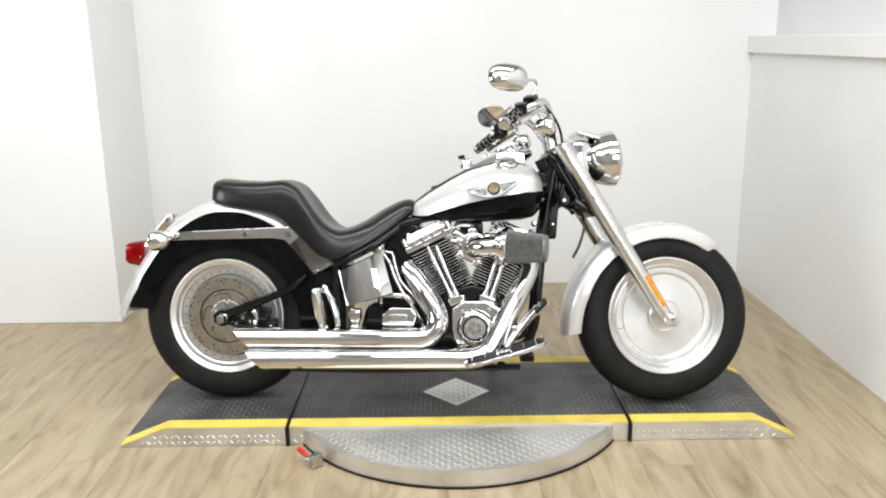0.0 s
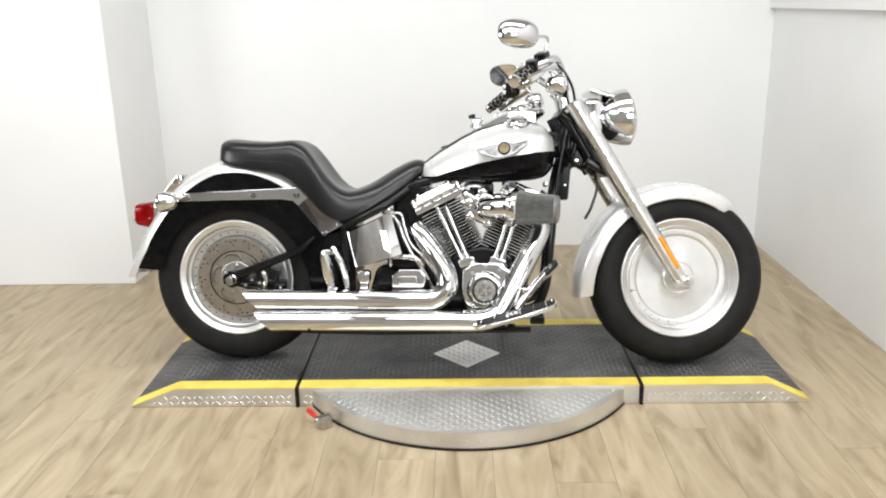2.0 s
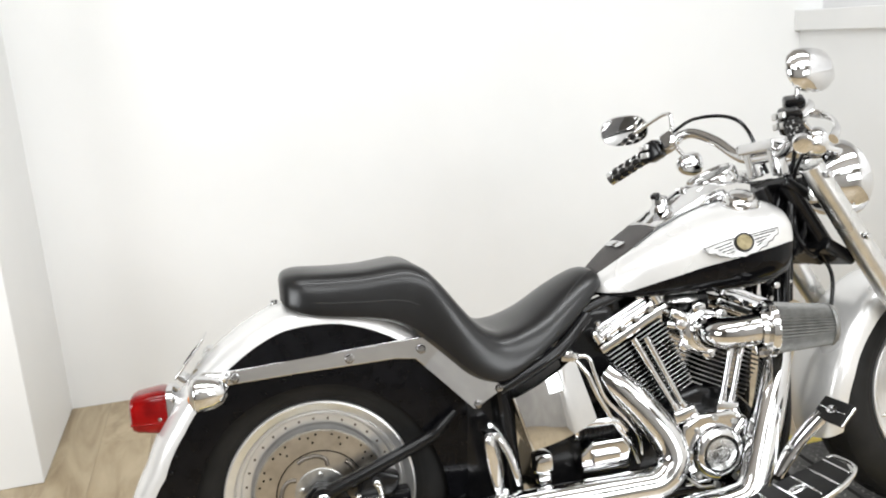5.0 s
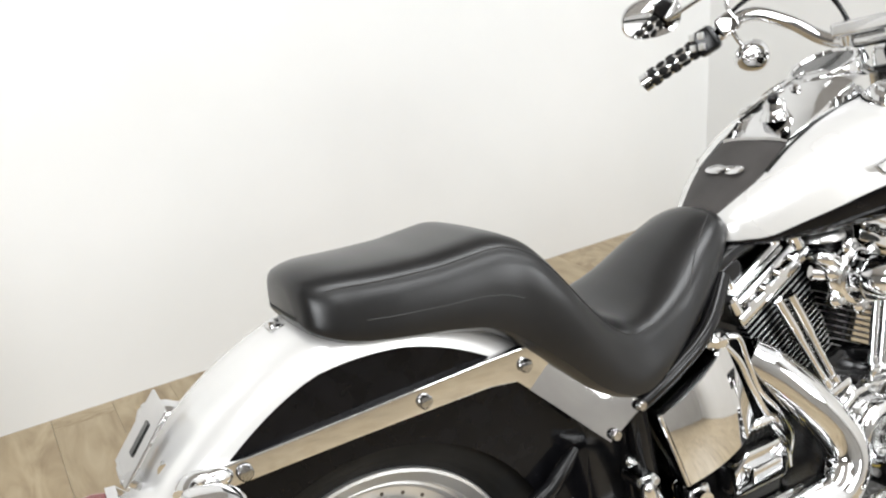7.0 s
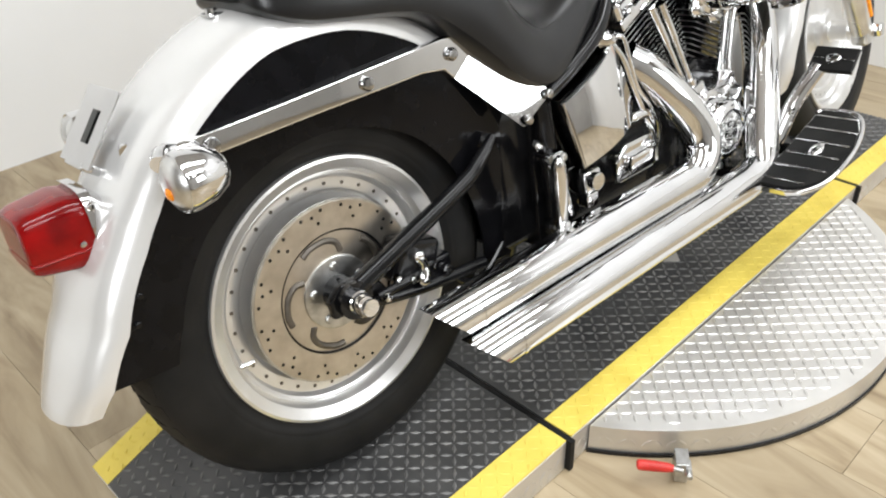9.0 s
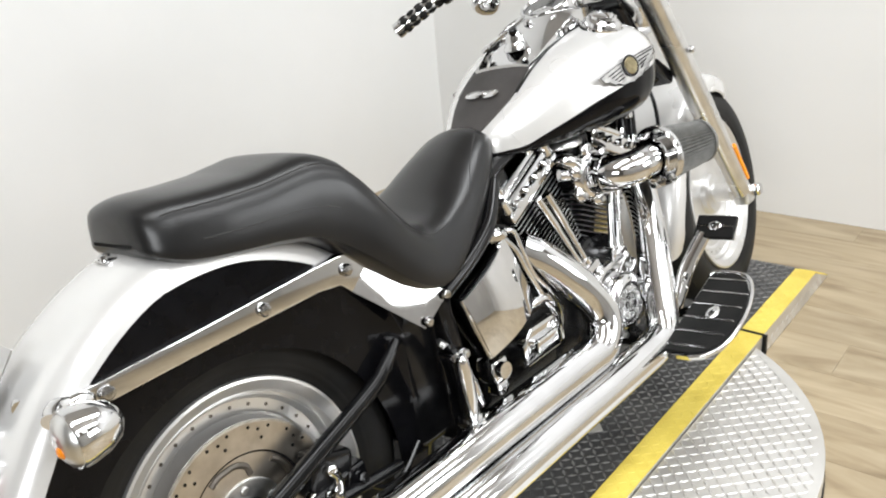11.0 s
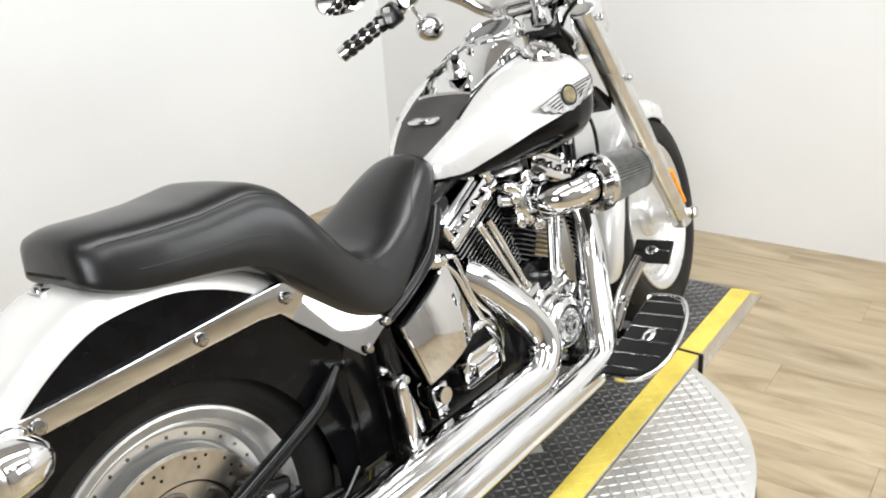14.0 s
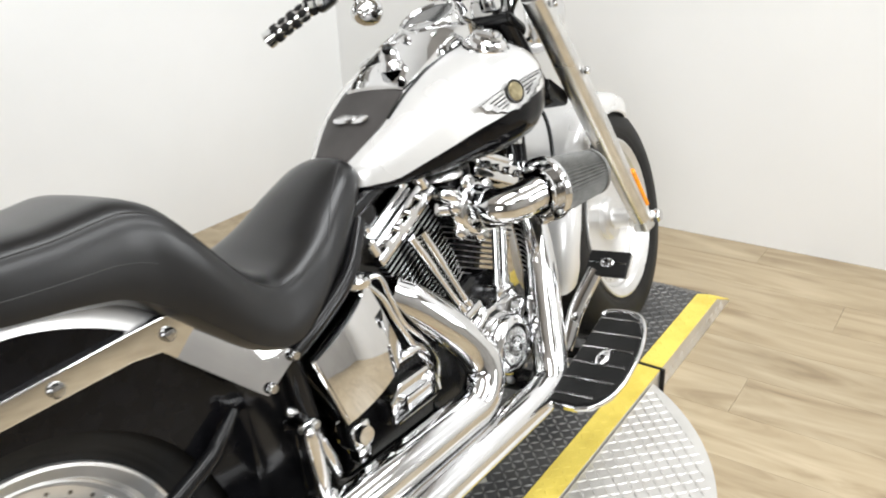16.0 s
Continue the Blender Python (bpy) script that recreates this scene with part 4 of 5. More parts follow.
# oil tank: a case with a cover bowed about an upright axis
def oil_loop(u):
    """One upright slice of the case, u from its rear edge to its front edge."""
    top_x, top_z = 0.452 + 0.150 * u, 0.494 + 0.070 * u
    low_x, low_z = 0.482 + 0.160 * u, 0.372 + 0.045 * u
    bow = -0.152 - 0.018 * math.sin(math.pi * min(1.0, 0.15 + 0.85 * u)) + 0.03 * max(0.0, u - 0.75)
    pts = [(top_x + (low_x - top_x) * v, bow - 0.012 * v - 0.004 * math.sin(math.pi * v), top_z + (low_z - top_z) * v) for v in np.linspace(0, 1, 7)]
    return [(top_x + 0.004, 0.12, top_z - 0.004)] + [(top_x, bow + 0.010, top_z + 0.003)] + pts + [(low_x, bow, low_z - 0.004), (low_x, 0.12, low_z)]


oil = part("oil_tank", rings([oil_loop(u) for u in np.linspace(0, 1, 14)]), CHROME, bike, "polished chrome oil tank")
part("oil_tank_edge", tube([(0.449, -0.158, 0.495), (0.464, -0.164, 0.435), (0.480, -0.170, 0.372)], 0.0035, 8), CHROME, oil)
part("oil_filler", merge(tube([(0.598, -0.128, 0.50), (0.596, -0.130, 0.53), (0.594, -0.130, 0.560)], [0.017, 0.018, 0.020], 18), lathe([(0.0, 0.0), (0.025, 0.0), (0.026, 0.004), (0.026, 0.012), (0.022, 0.016), (0.014, 0.015), (0.012, 0.020), (0.0, 0.021)], 28, pose(0.594, -0.130, 0.558, 90, 0, 0))), CHROME, oil)
oil_lines = [tube([(0.612, -0.132, 0.562), (0.640, -0.138, 0.556), (0.652, -0.142, 0.51), (0.672, -0.142, 0.455), (0.715, -0.138, 0.405), (0.752, -0.128, 0.352), (0.765, -0.11, 0.30)], 0.0055, 10),
             tube([(0.608, -0.136, 0.555), (0.632, -0.143, 0.52), (0.650, -0.146, 0.47), (0.690, -0.144, 0.395), (0.728, -0.136, 0.340), (0.750, -0.12, 0.285)], 0.0065, 10)]
for ol in oil_lines:
    part("oil_line", ol, CHROME, bike)

# engine
engine = part("crankcase", merge(slab([(0.76, 0.20), (1.06, 0.20), (1.10, 0.26), (1.08, 0.36), (1.02, 0.42), (0.93, 0.44), (0.84, 0.42), (0.78, 0.37), (0.74, 0.28)], -0.10, 0.12, 0.02),
                                 slab([(0.50, 0.22), (0.76, 0.215), (0.78, 0.36), (0.70, 0.40), (0.54, 0.36)], -0.10, 0.12, 0.02)), FRAME, bike, "black twin engine crankcase and gearbox")
CR = Vector((0.925, 0.0, 0.28))


def cylinder(lean, name):
    m = Matrix.Translation(CR) @ pose(0, 0, 0, 0, lean, 0)
    barrel = part(name, moved(lathe([(0.0, 0.11), (0.056, 0.11), (0.056, 0.30), (0.0, 0.30)], 32, pose(0, 0, 0, 90, 0, 0)), m), FRAME, bike, "black finned cylinder")
    for k in range(17):
        w = 0.074 + 0.006 * min(1, k / 10)
        h = 0.150 + 0.0112 * k
        fin = part("cooling_fin", moved(box(0, 0, h, 2 * w, 2 * w + 0.016, 0.0046, 0.002), m), FRAME, barrel)
        part("fin_edge", moved(box(0, 0, h, 2 * w + 0.001, 2 * w + 0.017, 0.0015, 0.0005), m), SATIN, fin, "bright machined fin edge")
    part("cylinder_head", moved(box(0, 0, 0.305, 0.12, 0.14, 0.07, 0.01), m), FRAME, barrel, "black cylinder head")
    part("rocker_cover", merge(moved(box(0.006, 0, 0.354, 0.196, 0.205, 0.022, 0.005), m), moved(box(0.004, 0, 0.377, 0.182, 0.195, 0.024, 0.010), m), moved(box(0.0, 0.0, 0.395, 0.150, 0.165, 0.020, 0.009), m), *[moved(lathe([(0.0, -0.014), (0.013, -0.014), (0.013, 0.012), (0.009, 0.016), (0.0, 0.016)], 16, pose(bx, by, 0.386, 90, 0, 0)), m) for bx in (-0.084, 0.088) for by in (-0.092, 0.092)]), CHROME, barrel, "chrome rocker cover")
    for bx in (-0.06, 0.06):
        for by in (-0.075, 0.075):
            part("cover_bolt", moved(lathe([(0.0, 0), (0.009, 0), (0.009, 0.012), (0.0, 0.014)], 12, pose(bx, by, 0.40, 90, 0, 0)), m), CHROME, barrel)
    for bx in (-0.06, -0.02, 0.02, 0.06):
        part("cover_bolt", moved(lathe([(0.0, 0), (0.008, 0), (0.008, 0.012), (0.0, 0.012)], 6, pose(bx, -0.099, 0.372, 180, 0, 0)), m), CHROME, barrel)
    return m


rear_m = cylinder(-26, "rear_cylinder")
front_m = cylinder(25, "front_cylinder")
for lean, base, rods in ((-1, 0.872, ((0.863, 0.765), (0.884, 0.797))), (1, 0.982, ((0.968, 1.030), (0.994, 1.060)))):
    for xb, xt in rods:
        b0, b1 = Vector((xb, -0.125, 0.378)), Vector((xt, -0.108, 0.580))
        part("pushrod_tube", tube([b0, b0.lerp(b1, 0.18), b0.lerp(b1, 0.181), b0.lerp(b1, 0.62), b0.lerp(b1, 0.621), b1], [0.0115, 0.0115, 0.0078, 0.0078, 0.0095, 0.0095], 12, smooth=False), CHROME, engine, "chrome pushrod tube")
    part("tappet_block", box(base, -0.115, 0.385, 0.062, 0.05, 0.034, 0.008, (0, lean * 14, 0)), CHROME, engine)
cam_cover = part("cam_cover", slab([(0.865, 0.23), (0.89, 0.20), (0.97, 0.195), (1.02, 0.23), (1.035, 0.29), (1.03, 0.36), (0.985, 0.385), (0.90, 0.385), (0.855, 0.36), (0.85, 0.30)], -0.150, -0.09, 0.012), CHROME, bike, "chrome cam cover")
part("timer_cover", lathe([(0.0, 0.0), (0.066, 0.0), (0.066, -0.012), (0.060, -0.022), (0.050, -0.026), (0.046, -0.026), (0.044, -0.020), (0.0, -0.020)], 48, pose(0.938, -0.150, 0.29)), CHROME, cam_cover, "round chrome timer cover")
part("timer_medallion", lathe([(0.0, 0.0), (0.040, 0.0), (0.038, -0.005), (0.0, -0.007)], 32, pose(0.938, -0.169, 0.29)), SATIN, cam_cover, "engraved bright medallion")
part("medallion_groove", open_lathe([(0.0445, -0.0195), (0.0445, -0.0215), (0.0405, -0.0215), (0.0405, -0.0195)], 40, pose(0.938, -0.150, 0.29)), FRAME, cam_cover)
for k in range(5):
    a = 2 * math.pi * k / 5 + 0.3
    part("timer_screw", bolt(0.938 + 0.031 * math.cos(a), -0.1755, 0.29 + 0.031 * math.sin(a), 0.0045, 0.003), STEEL, cam_cover)
engraved = [tube([(0.938 + r * math.cos(q), -0.1762, 0.29 + r * math.sin(q)) for q in np.linspace(0.2 + k * 1.26, 1.1 + k * 1.26, 8)], 0.0011, 6, 1)
            for r in (0.012, 0.020) for k in range(5)]
tagged(part("medallion_relief", merge(*engraved), FRAME, cam_cover, "dark engraved lines"), kind="stuff")
for cb in [bolt(0.945 + 0.072 * math.cos(a), -0.149, 0.29 + 0.082 * math.sin(a), 0.0075, 0.008, 8) for a in np.linspace(0.2, 6.0, 9)]:
    part("cover_bolt", cb, STEEL, cam_cover)
part("lifter_cover", ellipsoid(0.895, -0.13, 0.36, 0.022, 0.02, 0.034, 18), CHROME, engine)
part("lifter_cover", ellipsoid(1.0, -0.13, 0.352, 0.02, 0.02, 0.038, 18), CHROME, engine)
part("breather_cover", box(0.875, -0.12, 0.27, 0.03, 0.03, 0.13, 0.008), CHROME, engine)
part("side_cover", merge(slab([(0.60, 0.285), (0.72, 0.285), (0.73, 0.335), (0.71, 0.36), (0.63, 0.36), (0.60, 0.335)], -0.145, -0.09, 0.010), box(0.66, -0.15, 0.322, 0.07, 0.02, 0.03, 0.006)), CHROME, engine, "chrome gearbox side cover")
ribs = []
for k in range(9):
    ribs += [(0.030, 0.012 * k), (0.034, 0.012 * k + 0.003), (0.034, 0.012 * k + 0.007), (0.030, 0.012 * k + 0.010)]
starter = part("starter_motor", lathe([(0.0, 0.0)] + ribs + [(0.0, 0.108)], 28, pose(0.60, -0.105, 0.385, 0, 0, -90)), FRAME, bike, "black ribbed starter motor")
part("starter_cap", lathe([(0.0, -0.016), (0.022, -0.014), (0.032, -0.006), (0.033, 0.004), (0.0, 0.004)], 28, pose(0.60, -0.105, 0.385, 0, 0, -90)), CHROME, starter, "chrome end cap")
part("clutch_line", tube([(0.61, -0.13, 0.40), (0.65, -0.145, 0.405), (0.69, -0.145, 0.40), (0.715, -0.14, 0.375)], 0.010, 10), CHROME, engine)
part("brake_cylinder", merge(box(0.505, -0.145, 0.335, 0.045, 0.05, 0.05, 0.012), lathe([(0.0, 0.0), (0.016, 0.0), (0.016, -0.012), (0.0, -0.014)], 18, pose(0.50, -0.17, 0.34)), box(0.505, -0.15, 0.30, 0.03, 0.03, 0.03, 0.006)), CHROME, bike)

# intake and air filter, its axis turned a little outwards
FA, FB_END = Vector((1.043, -0.224, 0.587)), Vector((1.180, -0.254, 0.583))
along = (FB_END - FA).normalized()
FX = Matrix.Translation(FA) @ along.to_track_quat("Y", "Z").to_matrix().to_4x4()
carb = part("carburettor", merge(lathe([(0.0, 0.02), (0.05, 0.02), (0.05, -0.05), (0.0, -0.05)], 28, pose(0.925, -0.06, 0.60)), box(0.925, -0.07, 0.645, 0.085, 0.09, 0.05, 0.012)), FRAME, engine, "black carburettor body")
part("carburettor_top", lathe([(0.0, 0.0), (0.044, 0.0), (0.044, 0.006), (0.038, 0.014), (0.0, 0.018)], 28, pose(0.905, -0.085, 0.652, 90, 0, 0)), SATIN, carb, "dull alloy lid")
part("choke_knob", tube([(0.86, -0.10, 0.600), (0.895, -0.12, 0.592), (0.92, -0.125, 0.590)], 0.013, 12), CHROME, carb)
intake = part("intake_elbow", tube([(0.940, -0.125, 0.580), (0.940, -0.150, 0.580), (0.946, -0.186, 0.581), (0.975, -0.208, 0.583), (1.010, -0.217, 0.586), tuple(FA)], [0.044, 0.041, 0.037, 0.036, 0.037, 0.044], 28, 8), CHROME, bike, "polished chrome intake elbow")
part("intake_backplate", merge(lathe([(0.0, 0.0), (0.056, 0.0), (0.058, -0.006), (0.054, -0.016), (0.046, -0.022), (0.0, -0.022)], 40, pose(0.936, -0.116, 0.580)),
                               *[ellipsoid(0.936 + 0.056 * math.cos(q), -0.126, 0.580 + 0.056 * math.sin(q), 0.019, 0.012, 0.019, 16) for q in (0.6, 1.7, 2.75, 3.7, 4.9)],
                               tube([(0.895, -0.120, 0.612), (0.872, -0.118, 0.628), (0.862, -0.10, 0.632)], [0.018, 0.016, 0.012], 14)), CHROME, intake, "lobed chrome backing plate")
for q in (0.6, 1.7, 2.75, 3.7, 4.9):
    part("intake_screw", bolt(0.936 + 0.058 * math.cos(q), -0.137, 0.580 + 0.058 * math.sin(q), 0.0065, 0.006, 8), STEEL, intake)
part("elbow_band", open_lathe([(0.0375, -0.005), (0.042, -0.005), (0.042, 0.005), (0.0375, 0.005)], 32, Matrix.Translation((0.942, -0.160, 0.580))), CHROME, intake)
part("intake_clamp", merge(open_lathe([(0.044, -0.024), (0.051, -0.024), (0.051, -0.006), (0.044, -0.006)], 36, FX), moved(box(0.0, -0.015, -0.056, 0.022, 0.018, 0.018, 0.003), FX)), CHROME, intake)
pleats = []
for h, r in ((0.0, 0.061), (0.140, 0.047)):
    pleats.append([FX @ Vector(((r if k % 2 else r - 0.006) * math.cos(2 * math.pi * k / 96), h, (r if k % 2 else r - 0.006) * math.sin(2 * math.pi * k / 96))) for k in range(96)])
air = part("air_filter", rings(pleats), FILTER, bike, "grey pleated cone air filter")
part("filter_cap", lathe([(0.0, 0.136), (0.048, 0.136), (0.0485, 0.142), (0.044, 0.148), (0.0, 0.150)], 40, FX), FILTER, air)
part("filter_collar", open_lathe([(0.050, -0.008), (0.063, -0.008), (0.0655, -0.004), (0.0655, 0.008), (0.062, 0.012), (0.050, 0.012)], 48, FX), CHROME, air, "polished chrome collar")
for q in (0.3, 1.35, 2.4, 3.45, 4.5, 5.55):
    part("collar_screw", moved(bolt(0.057 * math.cos(q), -0.008, 0.057 * math.sin(q), 0.005, 0.005, 8), FX), STEEL, air)

# exhaust
def slash_pipe(points, radius, name, cut):
    bm = tube(points, radius, 28, 10, caps=False)
    end = Vector(points[-1])
    for v in bm.verts:
        if (v.co - end).length < 0.06:
            v.co.x -= cut * (v.co.z - end.z) / 0.03 * max(0, 1 - abs(v.co.x - end.x) / 0.06)
    ob = part(name, bm, CHROME, bike, "polished chrome slash-cut exhaust pipe")
    return ob


e1 = slash_pipe([(0.69, -0.10, 0.500), (0.72, -0.125, 0.470), (0.762, -0.155, 0.415), (0.800, -0.18, 0.350), (0.803, -0.195, 0.300), (0.762, -0.200, 0.263), (0.69, -0.199, 0.258), (0.45, -0.196, 0.257), (0.2, -0.196, 0.257), (0.105, -0.196, 0.257)], 0.0376, "rear_exhaust_pipe", 0.030)
e2 = slash_pipe([(1.135, -0.10, 0.515), (1.125, -0.12, 0.48), (1.085, -0.155, 0.40), (1.03, -0.19, 0.29), (0.985, -0.215, 0.215), (0.93, -0.222, 0.193), (0.82, -0.224, 0.190), (0.5, -0.224, 0.188), (0.25, -0.224, 0.187), (0.155, -0.224, 0.186)], 0.0376, "front_exhaust_pipe", 0.030)
for pipe, x, y, z in ((e1, 0.105, -0.196, 0.257), (e2, 0.155, -0.224, 0.186)):
    part("pipe_mouth", tube([(x + 0.12, y, z), (x + 0.045, y, z)], 0.0335, 24, smooth=False), FRAME, pipe, "dark pipe mouth")
    part("pipe_band", open_lathe([(0.0372, -0.003), (0.0386, -0.003), (0.0386, 0.003), (0.0372, 0.003)], 32, pose(x + 0.055, y, z, 0, 0, 90)), CHROME, pipe)
part("exhaust_bracket", merge(box(0.42, -0.17, 0.215, 0.5, 0.012, 0.03, 0.004), *[bolt(bx, -0.18, 0.142, 0.007, 0.008) for bx in (0.36, 0.42)]), FRAME, bike)
part("frame_rail", tube([(0.28, -0.17, 0.140), (0.6, -0.17, 0.136), (1.10, -0.17, 0.150)], 0.010, 10), FRAME, bike)

# passenger peg and its chrome arm
peg = part("passenger_peg", tube([(0.372, -0.208, 0.436), (0.3725, -0.208, 0.430), (0.377, -0.203, 0.400), (0.384, -0.194, 0.350), (0.391, -0.184, 0.305), (0.392, -0.183, 0.298)], [0.006, 0.014, 0.0195, 0.0205, 0.016, 0.008], 20, 4, squash=0.7), CHROME, bike, "folded chrome passenger peg")
for pv in (box(0.382, -0.178, 0.428, 0.034, 0.045, 0.020, 0.007), box(0.396, -0.172, 0.292, 0.034, 0.040, 0.024, 0.008)):
    part("peg_pivot", pv, CHROME, peg)
for px, pz in ((0.371, 0.430), (0.392, 0.428), (0.398, 0.290)):
    part("pivot_screw", bolt(px, -0.200, pz, 0.007, 0.006, 8), STEEL, peg)
part("peg_arm", tube([(0.391, -0.142, 0.442), (0.402, -0.146, 0.425), (0.425, -0.152, 0.380), (0.440, -0.156, 0.330), (0.445, -0.158, 0.295)], [0.008, 0.014, 0.015, 0.015, 0.012], 16, 5, squash=0.6), CHROME, bike, "chrome peg bracket")

# floorboard and brake pedal
BO = [(0.0, 0.132), (0.268, 0.132), (0.282, 0.124), (0.285, 0.07), (0.270, 0.040), (0.230, 0.018), (0.168, 0.003), (0.095, 0.0), (0.045, 0.010), (0.012, 0.034), (0.0, 0.065)]


def board(scale, z0, z1):
    cx, cy = 0.145, 0.07
    return rings([[(cx + (x - cx) * scale, cy + (y - cy) * scale, z) for x, y in BO] for z in (z0, z1)])


FB = pose(0.905, -0.380, 0.190, 0, -16, 0)
fb = part("footboard", moved(board(1.0, -0.006, 0.004), FB), CHROME, bike, "chrome rimmed rider footboard")
part("footboard_lip", moved(tube([(x, y, 0.004) for x, y in BO[1:]], 0.0045, 10, 4), FB), CHROME, fb)
part("footboard_pad", moved(board(0.93, 0.0045, 0.009), FB), RUBBER, fb, "black ribbed rubber pad")
strips = []
for k in range(6):
    x = 0.028 + 0.045 * k
    y_lo = 0.012 + 0.04 * max(0, (x - 0.19) / 0.09) ** 1.5 + 0.03 * max(0, (0.08 - x) / 0.06)
    strips.append(moved(box(x, (y_lo + 0.126) / 2, 0.0095, 0.005, 0.124 - y_lo, 0.003, 0.001), FB))
part("footboard_emblem", moved(ellipsoid(0.14, 0.07, 0.009, 0.022, 0.014, 0.005, 16), FB), CHROME, fb, "oval chrome emblem")
for st in strips:
    part("footboard_strip", st, CHROME, fb, "chrome rib")
part("footboard_mount", merge(box(0.98, -0.17, 0.185, 0.05, 0.16, 0.03, 0.006), box(1.12, -0.17, 0.20, 0.05, 0.16, 0.03, 0.006), tube([(1.03, -0.25, 0.185), (1.03, -0.25, 0.165)], 0.014, 12, smooth=False)), FRAME, fb)
PD = pose(1.165, -0.276, 0.387, 0, -46, 0)
pedal = part("brake_pedal", merge(tube([(1.05, -0.215, 0.235), (1.10, -0.225, 0.305), (1.155, -0.25, 0.375)], 0.0105, 14, squash=1.6), moved(box(0, 0, -0.006, 0.055, 0.092, 0.008, 0.003), PD), bolt(1.075, -0.232, 0.30, 0.010, 0.006)), CHROME, bike, "chrome brake pedal arm")
part("pedal_pad", moved(box(0, 0, 0.002, 0.056, 0.094, 0.010, 0.004), PD), RUBBER, pedal, "black rubber pedal pad")
part("pad_strip", merge(moved(box(0, 0, 0.0075, 0.004, 0.085, 0.003, 0.001), PD), moved(ellipsoid(0, 0, 0.0075, 0.011, 0.016, 0.004, 14), PD)), CHROME, pedal)

# ---- front end, turned about the steering axis ----
RAKE = 31.5
AXIS_AT = Vector((1.225, 0, 0.84))
axis = Vector((-math.sin(radians(RAKE)), 0, math.cos(radians(RAKE))))
STEER = Matrix.Translation(AXIS_AT) @ Matrix.Rotation(radians(7.5), 4, axis) @ Matrix.Translation(-AXIS_AT)


def front(name, bm, mat, parent, label=""):
    return part(name, moved(bm, STEER), mat, parent, label)


FWM = pose(1.632, 0, AX)
fw = wheel("front_wheel", STEER @ FWM, bike, moved(lathe([(0.058, -0.026), (0.058, -0.046), (0.052, -0.052), (0.030, -0.054), (0.026, -0.060), (0.026, -0.10), (0.0, -0.10)], 36, FWM), STEER), SATIN)
front("front_axle", merge(tube([(1.632, -0.17, AX), (1.632, 0.17, AX)], 0.011, 14, smooth=False), lathe([(0.0, -0.184), (0.014, -0.182), (0.018, -0.176), (0.018, -0.160), (0.0, -0.160)], 6, FWM)), CHROME, bike)

slide = Vector((math.sin(radians(RAKE)), 0, -math.cos(radians(RAKE))))
AXP = Vector((1.632, 0, AX))
for sgn in (-1, 1):
    y = Vector((0, 0.138 * sgn, 0))
    base = AXP + Vector((-0.021, 0, -0.004)) + y
    top = base - slide * 0.735
    leg = front("fork_slider", merge(tube([base + slide * 0.02, base, base - slide * 0.05, base - slide * 0.32, base - slide * 0.325], [0.018, 0.024, 0.0265, 0.030, 0.026], 24, 1, smooth=False),
                                     box(*(base + Vector((0.005, 0, -0.004))), 0.06, 0.045, 0.05, 0.012)), SATIN, bike, "brushed alloy fork slider")
    front("fork_cover", tube([base - slide * 0.32, base - slide * 0.33, base - slide * 0.55, base - slide * 0.73, top], [0.030, 0.031, 0.030, 0.029, 0.022], 24, 1, smooth=False), SATIN, bike, "long polished fork cover")
    for s in (0.515, 0.70):
        q = base - slide * s
        front("cover_bolt", bolt(q.x, q.y - 0.034 if sgn < 0 else q.y - 0.034, q.z, 0.009, 0.01), CHROME, leg)
    q0, q1 = base - slide * 0.055 + Vector((0.012, 0.023 * sgn, 0)), base - slide * 0.185 + Vector((0.012, 0.026 * sgn, 0))
    front("side_reflector", tube([q0, q0.lerp(q1, 0.02), q0.lerp(q1, 0.98), q1], [0.005, 0.0085, 0.0085, 0.005], 14, smooth=False, squash=1.0), ORANGE, leg, "long amber side reflector")
front("fork_bridge", merge(box(1.325, 0, 0.715, 0.10, 0.22, 0.035, 0.01, (0, RAKE, 0)), box(1.225, 0, 0.885, 0.08, 0.19, 0.028, 0.01, (0, RAKE, 0)), tube([(1.21, 0.07, 0.90), (1.33, 0.07, 0.70)], 0.022, smooth=False), tube([(1.21, -0.07, 0.90), (1.33, -0.07, 0.70)], 0.022, smooth=False)), FRAME, bike, "black fork yokes")
front("brake_hose", tube([(1.30, -0.04, 0.74), (1.33, -0.06, 0.66), (1.31, -0.07, 0.58), (1.285, -0.07, 0.53)], 0.005, 8), FRAME, bike)

# front fender
FF = [(50, 0.340, 0.315, 0.04), (56, 0.342, 0.310, 0.07), (66, 0.344, 0.308, 0.086), (90, 0.348, 0.306, 0.094), (115, 0.352, 0.300, 0.096), (140, 0.356, 0.294, 0.097), (165, 0.364, 0.290, 0.094), (184, 0.378, 0.294, 0.080), (192, 0.384, 0.305, 0.062)]
FCROWN = [(-0.060, -1.0), (-0.046, -1.0), (-0.032, -0.98), (-0.020, -0.92), (-0.012, -0.80), (-0.006, -0.58), (-0.0015, -0.3), (0.0, 0.0)]
front("front_fender", rings(fender_loops(FF, 1.632, AX, 0.004, FCROWN, 3.0)), SILVER, bike, "silver metallic front fender")

